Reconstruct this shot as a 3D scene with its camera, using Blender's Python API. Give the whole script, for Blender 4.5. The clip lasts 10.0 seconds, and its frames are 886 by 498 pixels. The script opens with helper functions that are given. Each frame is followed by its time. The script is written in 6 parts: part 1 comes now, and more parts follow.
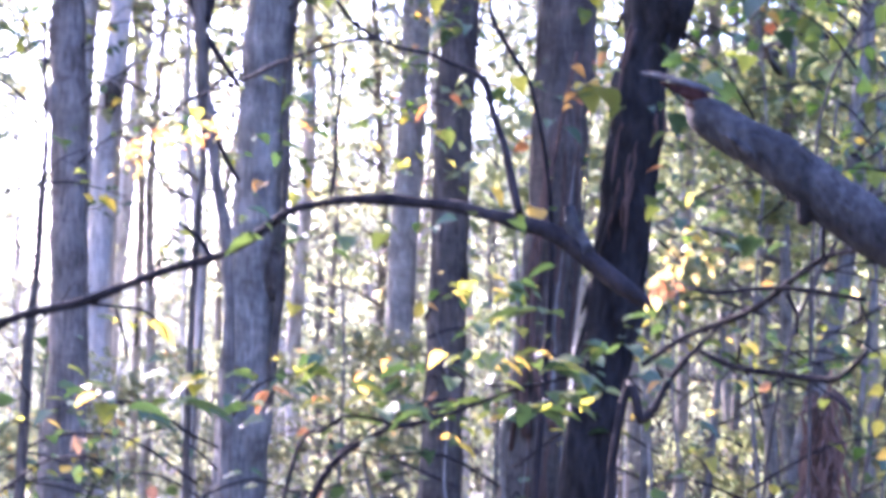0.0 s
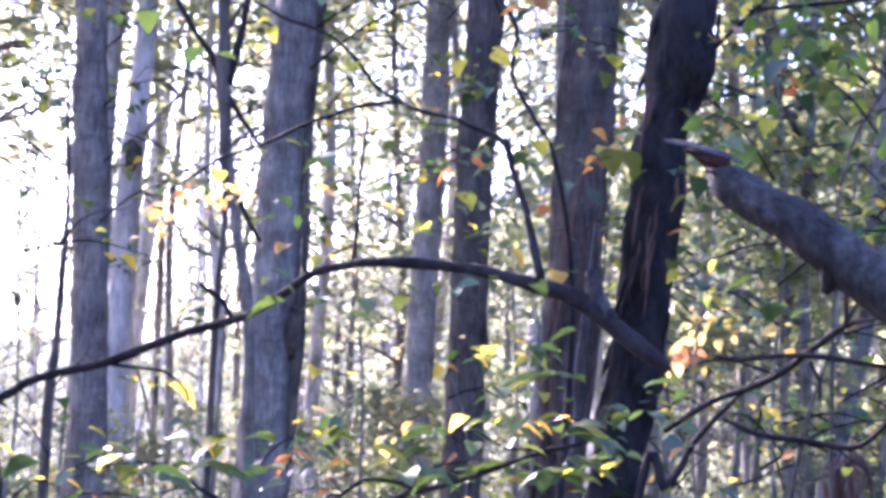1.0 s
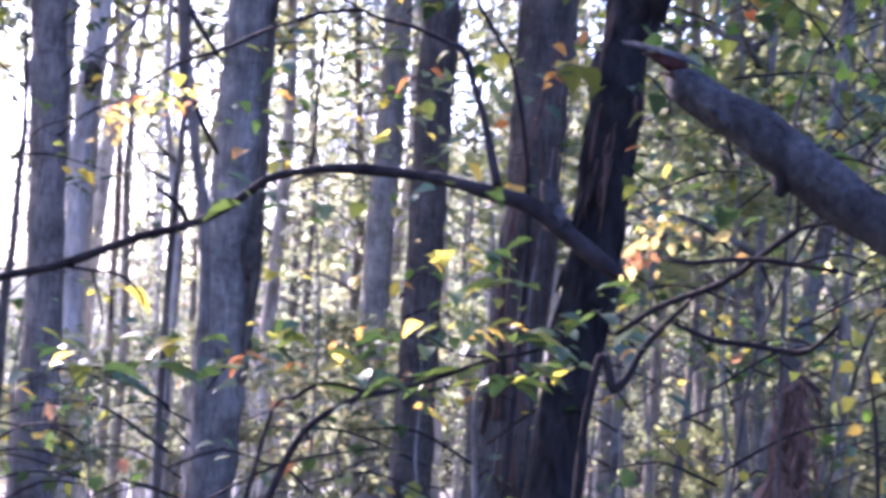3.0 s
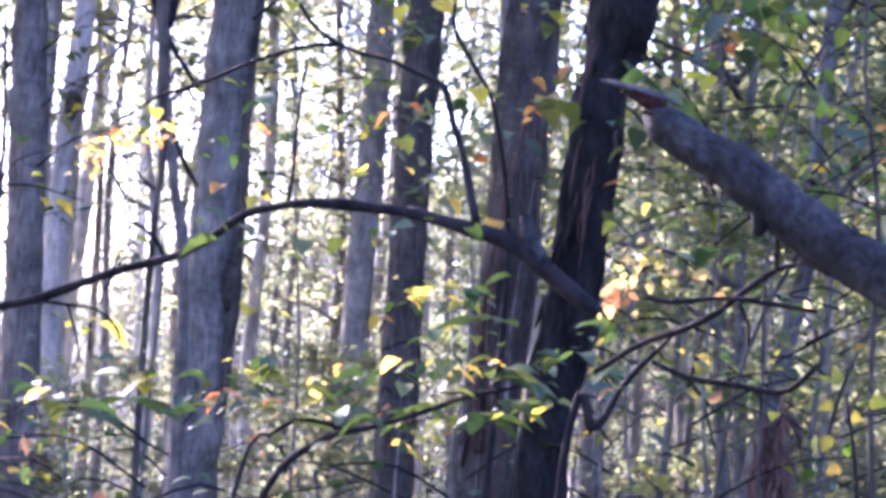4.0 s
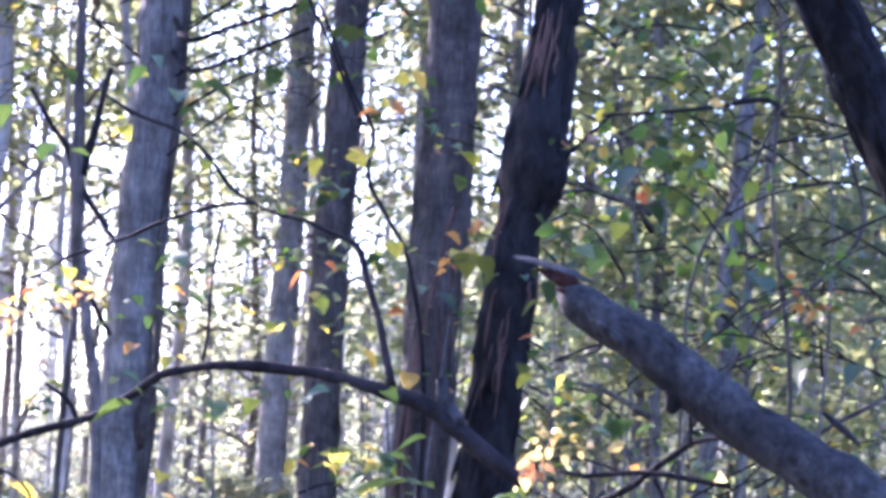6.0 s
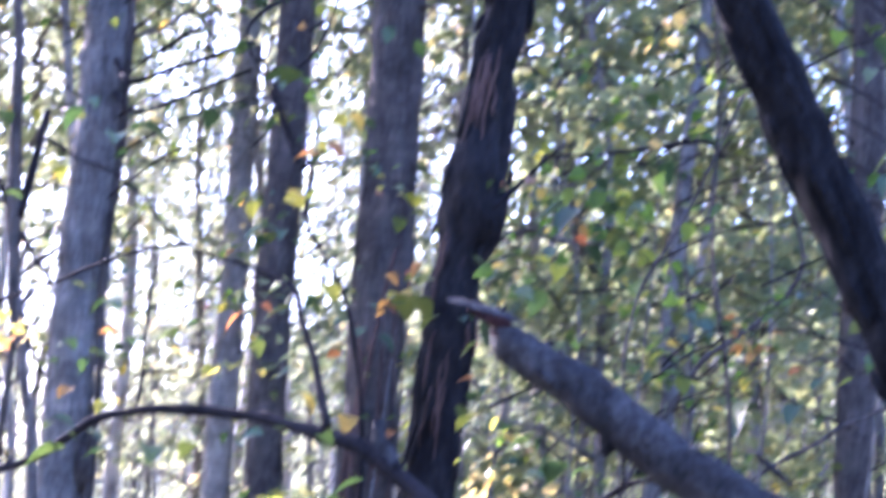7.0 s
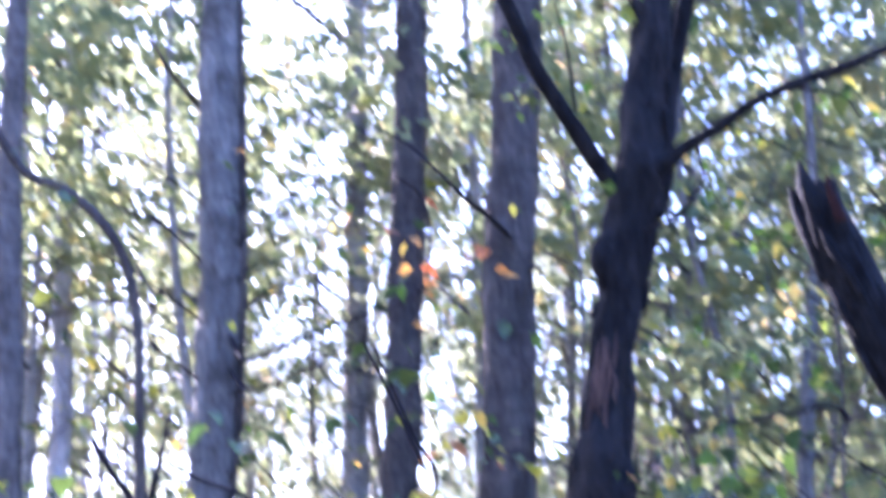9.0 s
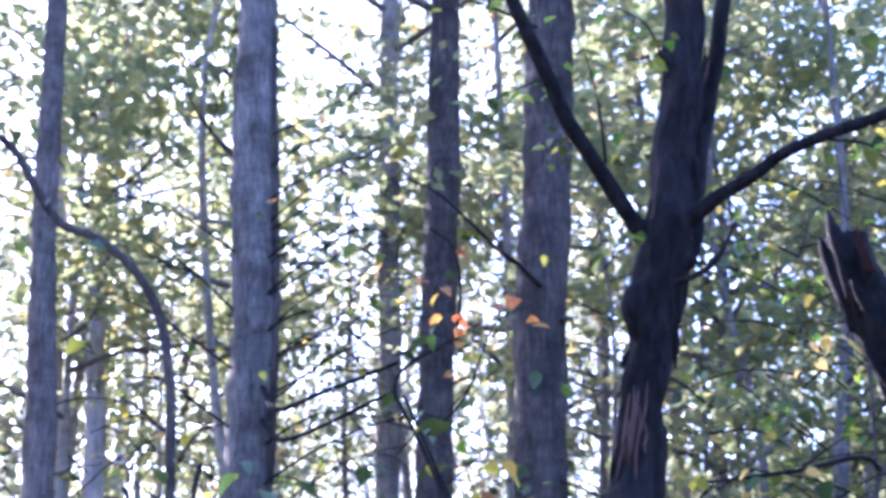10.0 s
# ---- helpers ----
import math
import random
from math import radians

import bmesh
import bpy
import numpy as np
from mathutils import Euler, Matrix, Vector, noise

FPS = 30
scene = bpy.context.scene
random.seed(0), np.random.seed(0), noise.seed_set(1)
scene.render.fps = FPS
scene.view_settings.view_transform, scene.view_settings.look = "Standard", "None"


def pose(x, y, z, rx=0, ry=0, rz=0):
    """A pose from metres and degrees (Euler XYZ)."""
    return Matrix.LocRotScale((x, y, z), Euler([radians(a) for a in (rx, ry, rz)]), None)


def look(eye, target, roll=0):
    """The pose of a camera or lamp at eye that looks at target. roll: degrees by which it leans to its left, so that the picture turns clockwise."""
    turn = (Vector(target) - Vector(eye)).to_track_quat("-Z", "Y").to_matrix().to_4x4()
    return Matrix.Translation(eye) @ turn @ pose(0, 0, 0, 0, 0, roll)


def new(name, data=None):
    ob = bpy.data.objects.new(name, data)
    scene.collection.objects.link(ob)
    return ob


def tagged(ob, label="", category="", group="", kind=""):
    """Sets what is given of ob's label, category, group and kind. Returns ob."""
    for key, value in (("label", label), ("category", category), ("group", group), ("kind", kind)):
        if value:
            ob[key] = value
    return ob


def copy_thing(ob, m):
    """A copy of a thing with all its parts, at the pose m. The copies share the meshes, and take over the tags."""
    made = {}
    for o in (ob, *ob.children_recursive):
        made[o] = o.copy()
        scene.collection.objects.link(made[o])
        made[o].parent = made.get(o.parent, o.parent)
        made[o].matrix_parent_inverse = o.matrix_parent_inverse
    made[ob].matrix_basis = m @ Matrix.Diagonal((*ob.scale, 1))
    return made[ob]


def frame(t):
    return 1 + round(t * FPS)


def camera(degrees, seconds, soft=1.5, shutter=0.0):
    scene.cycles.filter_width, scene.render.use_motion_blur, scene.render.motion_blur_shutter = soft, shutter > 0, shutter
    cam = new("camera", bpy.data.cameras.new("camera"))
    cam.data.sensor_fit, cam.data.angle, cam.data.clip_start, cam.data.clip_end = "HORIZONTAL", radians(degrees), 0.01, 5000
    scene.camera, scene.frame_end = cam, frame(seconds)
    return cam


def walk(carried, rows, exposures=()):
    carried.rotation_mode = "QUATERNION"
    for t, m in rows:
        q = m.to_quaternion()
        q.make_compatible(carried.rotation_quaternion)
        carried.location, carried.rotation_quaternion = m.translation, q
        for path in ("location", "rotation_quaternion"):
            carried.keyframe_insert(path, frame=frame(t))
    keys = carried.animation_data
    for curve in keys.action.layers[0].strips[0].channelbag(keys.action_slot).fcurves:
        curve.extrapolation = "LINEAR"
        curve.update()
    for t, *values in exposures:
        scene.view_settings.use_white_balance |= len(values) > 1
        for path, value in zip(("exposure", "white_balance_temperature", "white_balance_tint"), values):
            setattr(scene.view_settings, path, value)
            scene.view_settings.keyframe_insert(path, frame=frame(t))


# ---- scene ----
# ---------------------------------------------------------------- camera and its walk
cam = camera(28, 10.0, soft=3.9, shutter=0.8)


def aim(x, y, z, yaw, pitch, roll):
    """A camera pose from its place, its turn to the left, its tilt up and its lean, in degrees."""
    a, b = radians(yaw), radians(pitch)
    way = Vector((-math.sin(a) * math.cos(b), math.cos(a) * math.cos(b), math.sin(b)))
    return look((x, y, z), Vector((x, y, z)) + way, roll)


walk(cam, [
    (0, aim(0.001, 0.002, 1.597, 0.009, 2.708, 1.337)),
    (0.5, aim(-0.008, -0.011, 1.613, 0.572, 4.139, 1.565)),
    (1, aim(-0.010, -0.008, 1.616, 0.620, 4.488, 1.621)),
    (1.5, aim(-0.008, -0.006, 1.610, 0.582, 4.072, 1.621)),
    (2, aim(-0.010, -0.009, 1.608, 0.189, 4.077, 1.547)),
    (2.5, aim(-0.010, -0.012, 1.608, 0.200, 4.292, 1.516)),
    (3, aim(-0.000, -0.015, 1.532, -0.771, 2.600, 2.755)),
    (3.2, aim(0.020, 0.009, 1.532, -1.167, 2.701, 2.780)),
    (4.3, aim(-0.008, -0.001, 1.562, -1.303, 3.841, 2.870)),
    (4.5, aim(-0.019, -0.020, 1.563, -1.266, 4.079, 2.792)),
    (5, aim(0.006, 0.016, 1.611, -1.422, 5.081, 2.221)),
    (5.5, aim(0.011, -0.000, 1.657, -3.419, 6.271, 2.529)),
    (5.7, aim(0.001, -0.020, 1.682, -3.722, 6.888, 2.376)),
    (6.8, aim(0.025, -0.012, 1.688, -4.761, 7.517, 2.252)),
    (7, aim(0.035, -0.009, 1.691, -5.502, 8.543, 1.918)),
    (7.5, aim(0.037, -0.011, 1.749, -7.066, 9.688, 1.484)),
    (8, aim(0.024, -0.038, 1.745, -7.363, 9.746, 1.202)),
    (8.4, aim(-0.011, -0.036, 1.863, -6.139, 11.310, -0.821)),
    (8.5, aim(-0.009, -0.080, 1.978, -5.506, 11.072, -1.338)),
    (9, aim(-0.013, -0.036, 1.946, -1.948, 15.370, -0.887)),
    (9.5, aim(-0.001, -0.050, 1.936, -0.608, 17.194, -0.759)),
    (10, aim(-0.003, -0.047, 1.940, -0.834, 17.014, -0.438)),
], exposures=[(t_, 2.3 + s_, k_, n_) for t_, s_, k_, n_ in (
    (0, 1.22, 5240, 48), (0.5, 0.88, 5230, 48), (1, 0.78, 5230, 48), (2, 0.57, 5230, 48), (2.5, 0.54, 5230, 48), (3.2, 0.51, 5240, 48), (4.5, 0.78, 5210, 48), (5, 0.83, 5190, 46),
    (5.5, 0.76, 5110, 45), (7.5, 1.00, 5010, 44), (8.2, 1.05, 5015, 44), (8.6, 1.06, 4940, 44), (9, 0.95, 4910, 44), (9.5, 0.73, 4905, 44), (10, 0.63, 4920, 43))])

# ---------------------------------------------------------------- sky and sun
SUN_BEARING, SUN_HEIGHT = -36.0, 27.5      # degrees from +y towards +x, and above the horizon
world = bpy.data.worlds.new("sky")
scene.world = world
world.use_nodes = True
wn, wl = world.node_tree.nodes, world.node_tree.links
wn.clear()
sky = wn.new("ShaderNodeTexSky")
sky.sky_type = 'NISHITA'
sky.sun_disc = False
sky.sun_elevation = radians(SUN_HEIGHT)
sky.sun_rotation = radians(SUN_BEARING)
sky.air_density, sky.dust_density, sky.ozone_density = 1.0, 2.0, 3.0
wbg, wout = wn.new("ShaderNodeBackground"), wn.new("ShaderNodeOutputWorld")
wbg.inputs["Strength"].default_value = 0.15
wl.new(sky.outputs[0], wbg.inputs["Color"])
wl.new(wbg.outputs[0], wout.inputs[0])

sun = new("sun", bpy.data.lights.new("sun", 'SUN'))
sun.data.energy, sun.data.angle, sun.data.color = 5.0, radians(0.6), (1.0, 0.86, 0.66)
sb, sh = radians(SUN_BEARING), radians(SUN_HEIGHT)
sun.matrix_world = look((math.sin(sb) * math.cos(sh) * 60, math.cos(sb) * math.cos(sh) * 60, math.sin(sh) * 60), (0, 0, 0))

# ---------------------------------------------------------------- materials


def material(name):
    m = bpy.data.materials.new(name)
    m.use_nodes = True
    n, l = m.node_tree.nodes, m.node_tree.links
    n.clear()
    out = n.new("ShaderNodeOutputMaterial")
    b = n.new("ShaderNodeBsdfPrincipled")
    l.new(b.outputs[0], out.inputs[0])
    return m, n, l, b, out


def ramp(n, stops):
    r = n.new("ShaderNodeValToRGB")
    els = r.color_ramp.elements
    while len(els) < len(stops):
        els.new(0.5)
    for e, (p, c) in zip(els, stops):
        e.position, e.color = p, (*c, 1)
    return r


def bark(name, dark, light, moss=None, stretch=7.0, scale=9.0, bump=0.6, rough=0.9, moss_amount=0.45, patch=3.2, bands=0.0):
    """Furrowed bark: long upright ridges, finer grain, blotches of lichen."""
    m, n, l, b, out = material(name)
    tc, mp = n.new("ShaderNodeTexCoord"), n.new("ShaderNodeMapping")
    mp.inputs["Scale"].default_value = (stretch, stretch, 1.0)
    l.new(tc.outputs["Object"], mp.inputs[0])
    ridge = n.new("ShaderNodeTexNoise")
    ridge.inputs["Scale"].default_value, ridge.inputs["Detail"].default_value, ridge.inputs["Roughness"].default_value = scale, 8, 0.65
    l.new(mp.outputs[0], ridge.inputs["Vector"])
    blot = n.new("ShaderNodeTexNoise")
    blot.inputs["Scale"].default_value, blot.inputs["Detail"].default_value = 6.0, 6
    l.new(tc.outputs["Object"], blot.inputs["Vector"])
    r = ramp(n, [(0.3, dark), (0.5, tuple((x + y) / 2 for x, y in zip(dark, light))), (0.72, light)])
    l.new(ridge.outputs["Fac"], r.inputs[0])
    mix = n.new("ShaderNodeMix")
    mix.data_type = 'RGBA'
    br = ramp(n, [(0.45, (0, 0, 0)), (0.68, (1, 1, 1))])
    l.new(blot.outputs["Fac"], br.inputs[0])
    fac = n.new("ShaderNodeMath")
    fac.operation = 'MULTIPLY'
    fac.inputs[1].default_value = moss_amount
    l.new(br.outputs[0], fac.inputs[0])
    l.new(fac.outputs[0], mix.inputs[0])
    l.new(r.outputs[0], mix.inputs[6])
    mix.inputs[7].default_value = (*(moss or light), 1)
    mp2 = n.new("ShaderNodeMapping")
    mp2.inputs["Scale"].default_value = (1.6, 1.6, 0.7)
    l.new(tc.outputs["Object"], mp2.inputs[0])
    broad_ = n.new("ShaderNodeTexNoise")
    broad_.inputs["Scale"].default_value, broad_.inputs["Detail"].default_value, broad_.inputs["Roughness"].default_value = patch, 5, 0.7
    l.new(mp2.outputs[0], broad_.inputs["Vector"])
    stain = ramp(n, [(0.34, (0.42, 0.40, 0.40)), (0.5, (0.85, 0.85, 0.85)), (0.66, (1.3, 1.27, 1.25))])
    l.new(broad_.outputs["Fac"], stain.inputs[0])
    mx2 = n.new("ShaderNodeMix")
    mx2.data_type, mx2.blend_type = 'RGBA', 'MULTIPLY'
    mx2.inputs[0].default_value = 1.0
    l.new(mix.outputs[2], mx2.inputs[6])
    l.new(stain.outputs[0], mx2.inputs[7])
    mp3, band, band_r, mx3 = n.new("ShaderNodeMapping"), n.new("ShaderNodeTexNoise"), ramp(n, [(0.36, (0.45, 0.43, 0.42)), (0.5, (0.95, 0.95, 0.95)), (0.66, (1.35, 1.3, 1.24))]), n.new("ShaderNodeMix")
    mp3.inputs["Scale"].default_value = (1.0, 1.0, 3.2)
    band.inputs["Scale"].default_value, band.inputs["Detail"].default_value, band.inputs["Roughness"].default_value = 4.5, 6, 0.72
    mx3.data_type, mx3.blend_type = 'RGBA', 'MULTIPLY'
    mx3.inputs[0].default_value = bands
    l.new(tc.outputs["Object"], mp3.inputs[0])
    l.new(mp3.outputs[0], band.inputs["Vector"])
    l.new(band.outputs["Fac"], band_r.inputs[0])
    l.new(mx2.outputs[2], mx3.inputs[6])
    l.new(band_r.outputs[0], mx3.inputs[7])
    l.new(mx3.outputs[2], b.inputs["Base Color"])
    b.inputs["Roughness"].default_value = rough
    b.inputs["Specular IOR Level"].default_value = 0.12
    bp = n.new("ShaderNodeBump")
    bp.inputs["Strength"].default_value, bp.inputs["Distance"].default_value = bump, 0.02
    l.new(ridge.outputs["Fac"], bp.inputs["Height"])
    l.new(bp.outputs[0], b.inputs["Normal"])
    return m


BARK_GREY = bark("grey_bark", (0.090, 0.084, 0.071), (0.319, 0.299, 0.255), (0.136, 0.129, 0.109), moss_amount=0.6, bands=0.55)
# pale colour stands in for haze and glare over distant trunks
BARK_HAZED = bark("haze_paled_bark", (0.36, 0.335, 0.30), (0.70, 0.66, 0.60), (0.50, 0.48, 0.43))
# ash grey is a weaker step of the same haze paling
BARK_ASH = bark("ash_grey_bark", (0.199, 0.185, 0.157), (0.459, 0.426, 0.364), (0.278, 0.260, 0.222), moss_amount=0.5, bands=0.55)
BARK_TAN = bark("tan_grey_bark", (0.074, 0.064, 0.053), (0.286, 0.249, 0.208), (0.123, 0.112, 0.092), moss_amount=0.6, bands=0.55)
BARK_BROWN = bark("brown_grey_bark", (0.040, 0.034, 0.028), (0.157, 0.134, 0.111), (0.071, 0.067, 0.053), moss_amount=0.6, bands=0.55)
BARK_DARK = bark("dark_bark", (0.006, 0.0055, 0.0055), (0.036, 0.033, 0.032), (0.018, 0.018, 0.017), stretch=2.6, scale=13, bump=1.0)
BARK_LIMB = bark("weathered_limb", (0.0122, 0.012, 0.0117), (0.104, 0.101, 0.095), (0.023, 0.0225, 0.0215), stretch=1.5, scale=34, bump=1.0, rough=0.75, moss_amount=0.75, patch=9.0)
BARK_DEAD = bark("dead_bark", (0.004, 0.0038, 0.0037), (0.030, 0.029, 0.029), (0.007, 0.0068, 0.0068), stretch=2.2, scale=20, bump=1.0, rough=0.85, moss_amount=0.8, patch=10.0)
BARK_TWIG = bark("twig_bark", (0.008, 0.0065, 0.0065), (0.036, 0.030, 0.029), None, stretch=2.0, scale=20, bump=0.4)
BARK_RED = bark("red_inner_bark", (0.035, 0.022, 0.017), (0.15, 0.095, 0.072), None, stretch=9.0, scale=9, bump=0.5)
# reddish wood, its colour darkened for the shaded hollow under the splintered plate
WOOD_RAW = bark("splintered_wood", (0.010, 0.004, 0.003), (0.055, 0.022, 0.015), None, stretch=9.0, scale=12, bump=0.5)


def leafy(name, stops, glow, per_island=False, rough=0.36, shine=(2.4, 2.4, 2.2)):
    """A thin leaf that lets light through; each one takes its own tint."""
    m, n, l, b, out = material(name)
    if per_island:
        src = n.new("ShaderNodeNewGeometry").outputs["Random Per Island"]
    else:
        src = n.new("ShaderNodeObjectInfo").outputs["Random"]
    r = ramp(n, stops)
    l.new(src, r.inputs[0])
    tc, nz = n.new("ShaderNodeTexCoord"), n.new("ShaderNodeTexNoise")
    nz.inputs["Scale"].default_value, nz.inputs["Detail"].default_value = 40, 4
    l.new(tc.outputs["Object"], nz.inputs["Vector"])
    mx = n.new("ShaderNodeMix")
    mx.data_type, mx.blend_type = 'RGBA', 'MULTIPLY'
    mx.inputs[0].default_value = 0.55
    nr = ramp(n, [(0.35, (0.55, 0.5, 0.45)), (0.65, (1.15, 1.1, 1.0))])
    l.new(nz.outputs["Fac"], nr.inputs[0])
    l.new(r.outputs[0], mx.inputs[6])
    l.new(nr.outputs[0], mx.inputs[7])
    l.new(mx.outputs[2], b.inputs["Base Color"])
    b.inputs["Roughness"].default_value = rough
    b.inputs["Specular IOR Level"].default_value = 0.25 if per_island else 0.5
    tr, gain = n.new("ShaderNodeBsdfTranslucent"), n.new("ShaderNodeMix")
    gain.data_type, gain.blend_type = 'RGBA', 'MULTIPLY'
    gain.inputs[0].default_value = 1.0
    gain.inputs[7].default_value = (*shine, 1)
    l.new(mx.outputs[2], gain.inputs[6])
    l.new(gain.outputs[2], tr.inputs["Color"])
    sh_ = n.new("ShaderNodeMixShader")
    sh_.inputs[0].default_value = glow
    l.new(b.outputs[0], sh_.inputs[1])
    l.new(tr.outputs[0], sh_.inputs[2])
    l.new(sh_.outputs[0], out.inputs[0])
    return m


GREENS = [(0.0, (0.118, 0.15, 0.088)), (0.4, (0.152, 0.185, 0.097)), (0.85, (0.178, 0.205, 0.095)), (1.0, (0.24, 0.22, 0.09))]
YELLOWS = [(0.0, (0.17, 0.21, 0.03)), (0.4, (0.25, 0.26, 0.035)), (0.75, (0.36, 0.31, 0.045)), (1.0, (0.46, 0.32, 0.06))]
ORANGES = [(0.0, (0.36, 0.22, 0.06)), (0.5, (0.32, 0.155, 0.05)), (1.0, (0.26, 0.085, 0.04))]
DRY = [(0.0, (0.16, 0.07, 0.03)), (1.0, (0.30, 0.17, 0.08))]
WOODS = [(0.0, (0.115, 0.14, 0.095)), (0.45, (0.15, 0.172, 0.11)), (0.90, (0.18, 0.20, 0.115)), (0.97, (0.26, 0.24, 0.12)), (1.0, (0.32, 0.22, 0.11))]
NEAR_GREENS = [(0.0, (0.032, 0.065, 0.03)), (0.35, (0.05, 0.095, 0.035)), (0.75, (0.075, 0.115, 0.035)), (1.0, (0.15, 0.17, 0.04))]
LEAF = {
    "green": leafy("green_leaf", NEAR_GREENS, 0.27, rough=0.5, shine=(1.7, 1.75, 1.1)), "yellow": leafy("yellow_leaf", YELLOWS, 0.6, shine=(2.1, 2.0, 1.9)),
    # cream tint that puts sunlight into the leaf colour
    "pale": leafy("sunlit_pale_leaf", [(0.0, (0.60, 0.50, 0.13)), (0.6, (0.68, 0.55, 0.19)), (1.0, (0.62, 0.42, 0.12))], 0.5, shine=(1.4, 1.4, 1.4)),
    "fresh": leafy("fresh_green_leaf", [(0.0, (0.05, 0.10, 0.02)), (0.6, (0.085, 0.15, 0.03)), (1.0, (0.17, 0.20, 0.04))], 0.56, rough=0.55, shine=(2.3, 2.3, 1.4)),
    "orange": leafy("orange_leaf", ORANGES, 0.6, shine=(2.0, 1.9, 1.4)), "dry": leafy("dry_leaf", DRY, 0.35),
}
FOLIAGE = leafy("woodland_leaves", WOODS, 0.68, per_island=True, shine=(2.1, 2.05, 1.9))
FOLIAGE_GREEN = leafy("green_woodland_leaves", GREENS, 0.66, per_island=True, shine=(2.2, 2.15, 1.9))


def litter():
    m, n, l, b, out = material("leaf_litter")
    tc = n.new("ShaderNodeTexCoord")
    v = n.new("ShaderNodeTexVoronoi")
    v.inputs["Scale"].default_value = 14
    nz = n.new("ShaderNodeTexNoise")
    nz.inputs["Scale"].default_value, nz.inputs["Detail"].default_value = 0.6, 8
    l.new(tc.outputs["Object"], v.inputs["Vector"])
    l.new(tc.outputs["Object"], nz.inputs["Vector"])
    r = ramp(n, [(0.0, (0.022, 0.014, 0.009)), (0.4, (0.05, 0.031, 0.017)), (0.7, (0.08, 0.05, 0.026)), (1.0, (0.034, 0.03, 0.014))])
    l.new(v.outputs["Color"], r.inputs[0])
    g = ramp(n, [(0.45, (0, 0, 0)), (0.62, (1, 1, 1))])
    l.new(nz.outputs["Fac"], g.inputs[0])
    mx = n.new("ShaderNodeMix")
    mx.data_type = 'RGBA'
    l.new(g.outputs[0], mx.inputs[0])
    l.new(r.outputs[0], mx.inputs[6])
    mx.inputs[7].default_value = (0.028, 0.036, 0.014, 1)
    l.new(mx.outputs[2], b.inputs["Base Color"])
    b.inputs["Roughness"].default_value = 0.95
    bp = n.new("ShaderNodeBump")
    bp.inputs["Strength"].default_value, bp.inputs["Distance"].default_value = 0.8, 0.03
    l.new(v.outputs["Distance"], bp.inputs["Height"])
    l.new(bp.outputs[0], b.inputs["Normal"])
    return m


LITTER = litter()

# ---------------------------------------------------------------- building helpers


def smooth(a, b, x):
    t = min(1.0, max(0.0, (x - a) / (b - a)))
    return t * t * (3 - 2 * t)


def ground_z(x, y):
    """The wood stands on a rise that falls away all round into a valley."""
    d = math.hypot(x, y)
    return -7.0 * smooth(9, 75, d) - 33.0 * smooth(75, 380, d) + 0.07 * noise.noise((x * 0.35, y * 0.35, 0)) * smooth(0, 3, d)


def mesh_of(name, verts, faces, mat, soft=True):
    me = bpy.data.meshes.new(name)
    me.from_pydata(verts, [], faces)
    me.materials.append(mat)
    if soft:
        me.polygons.foreach_set("use_smooth", [True] * len(me.polygons))
    me.update()
    return me


def part(name, me, parent, label=""):
    ob = new(name, me)
    ob.parent = parent
    return tagged(ob, label)


def thing(name, place, label, category, group="", kind=""):
    ob = new(name)
    ob.location = place
    ob.empty_display_size = 0.1
    return tagged(ob, label, category, group, kind)


def flow(points, step):
    """A smooth line through points (x, y, z, r), resampled about every step metres."""
    p = [np.array(q, float) for q in points]
    p = [2 * p[0] - p[1]] + p + [2 * p[-1] - p[-2]]
    out = []
    for i in range(1, len(p) - 2):
        n = max(1, int(round(np.linalg.norm(p[i + 1][:3] - p[i][:3]) / step)))
        for k in range(n):
            t = k / n
            out.append(0.5 * ((2 * p[i]) + (p[i + 1] - p[i - 1]) * t + (2 * p[i - 1] - 5 * p[i] + 4 * p[i + 1] - p[i + 2]) * t * t
                              + (3 * p[i] - p[i - 1] - 3 * p[i + 1] + p[i + 2]) * t ** 3))
    out.append(p[-2])
    return out


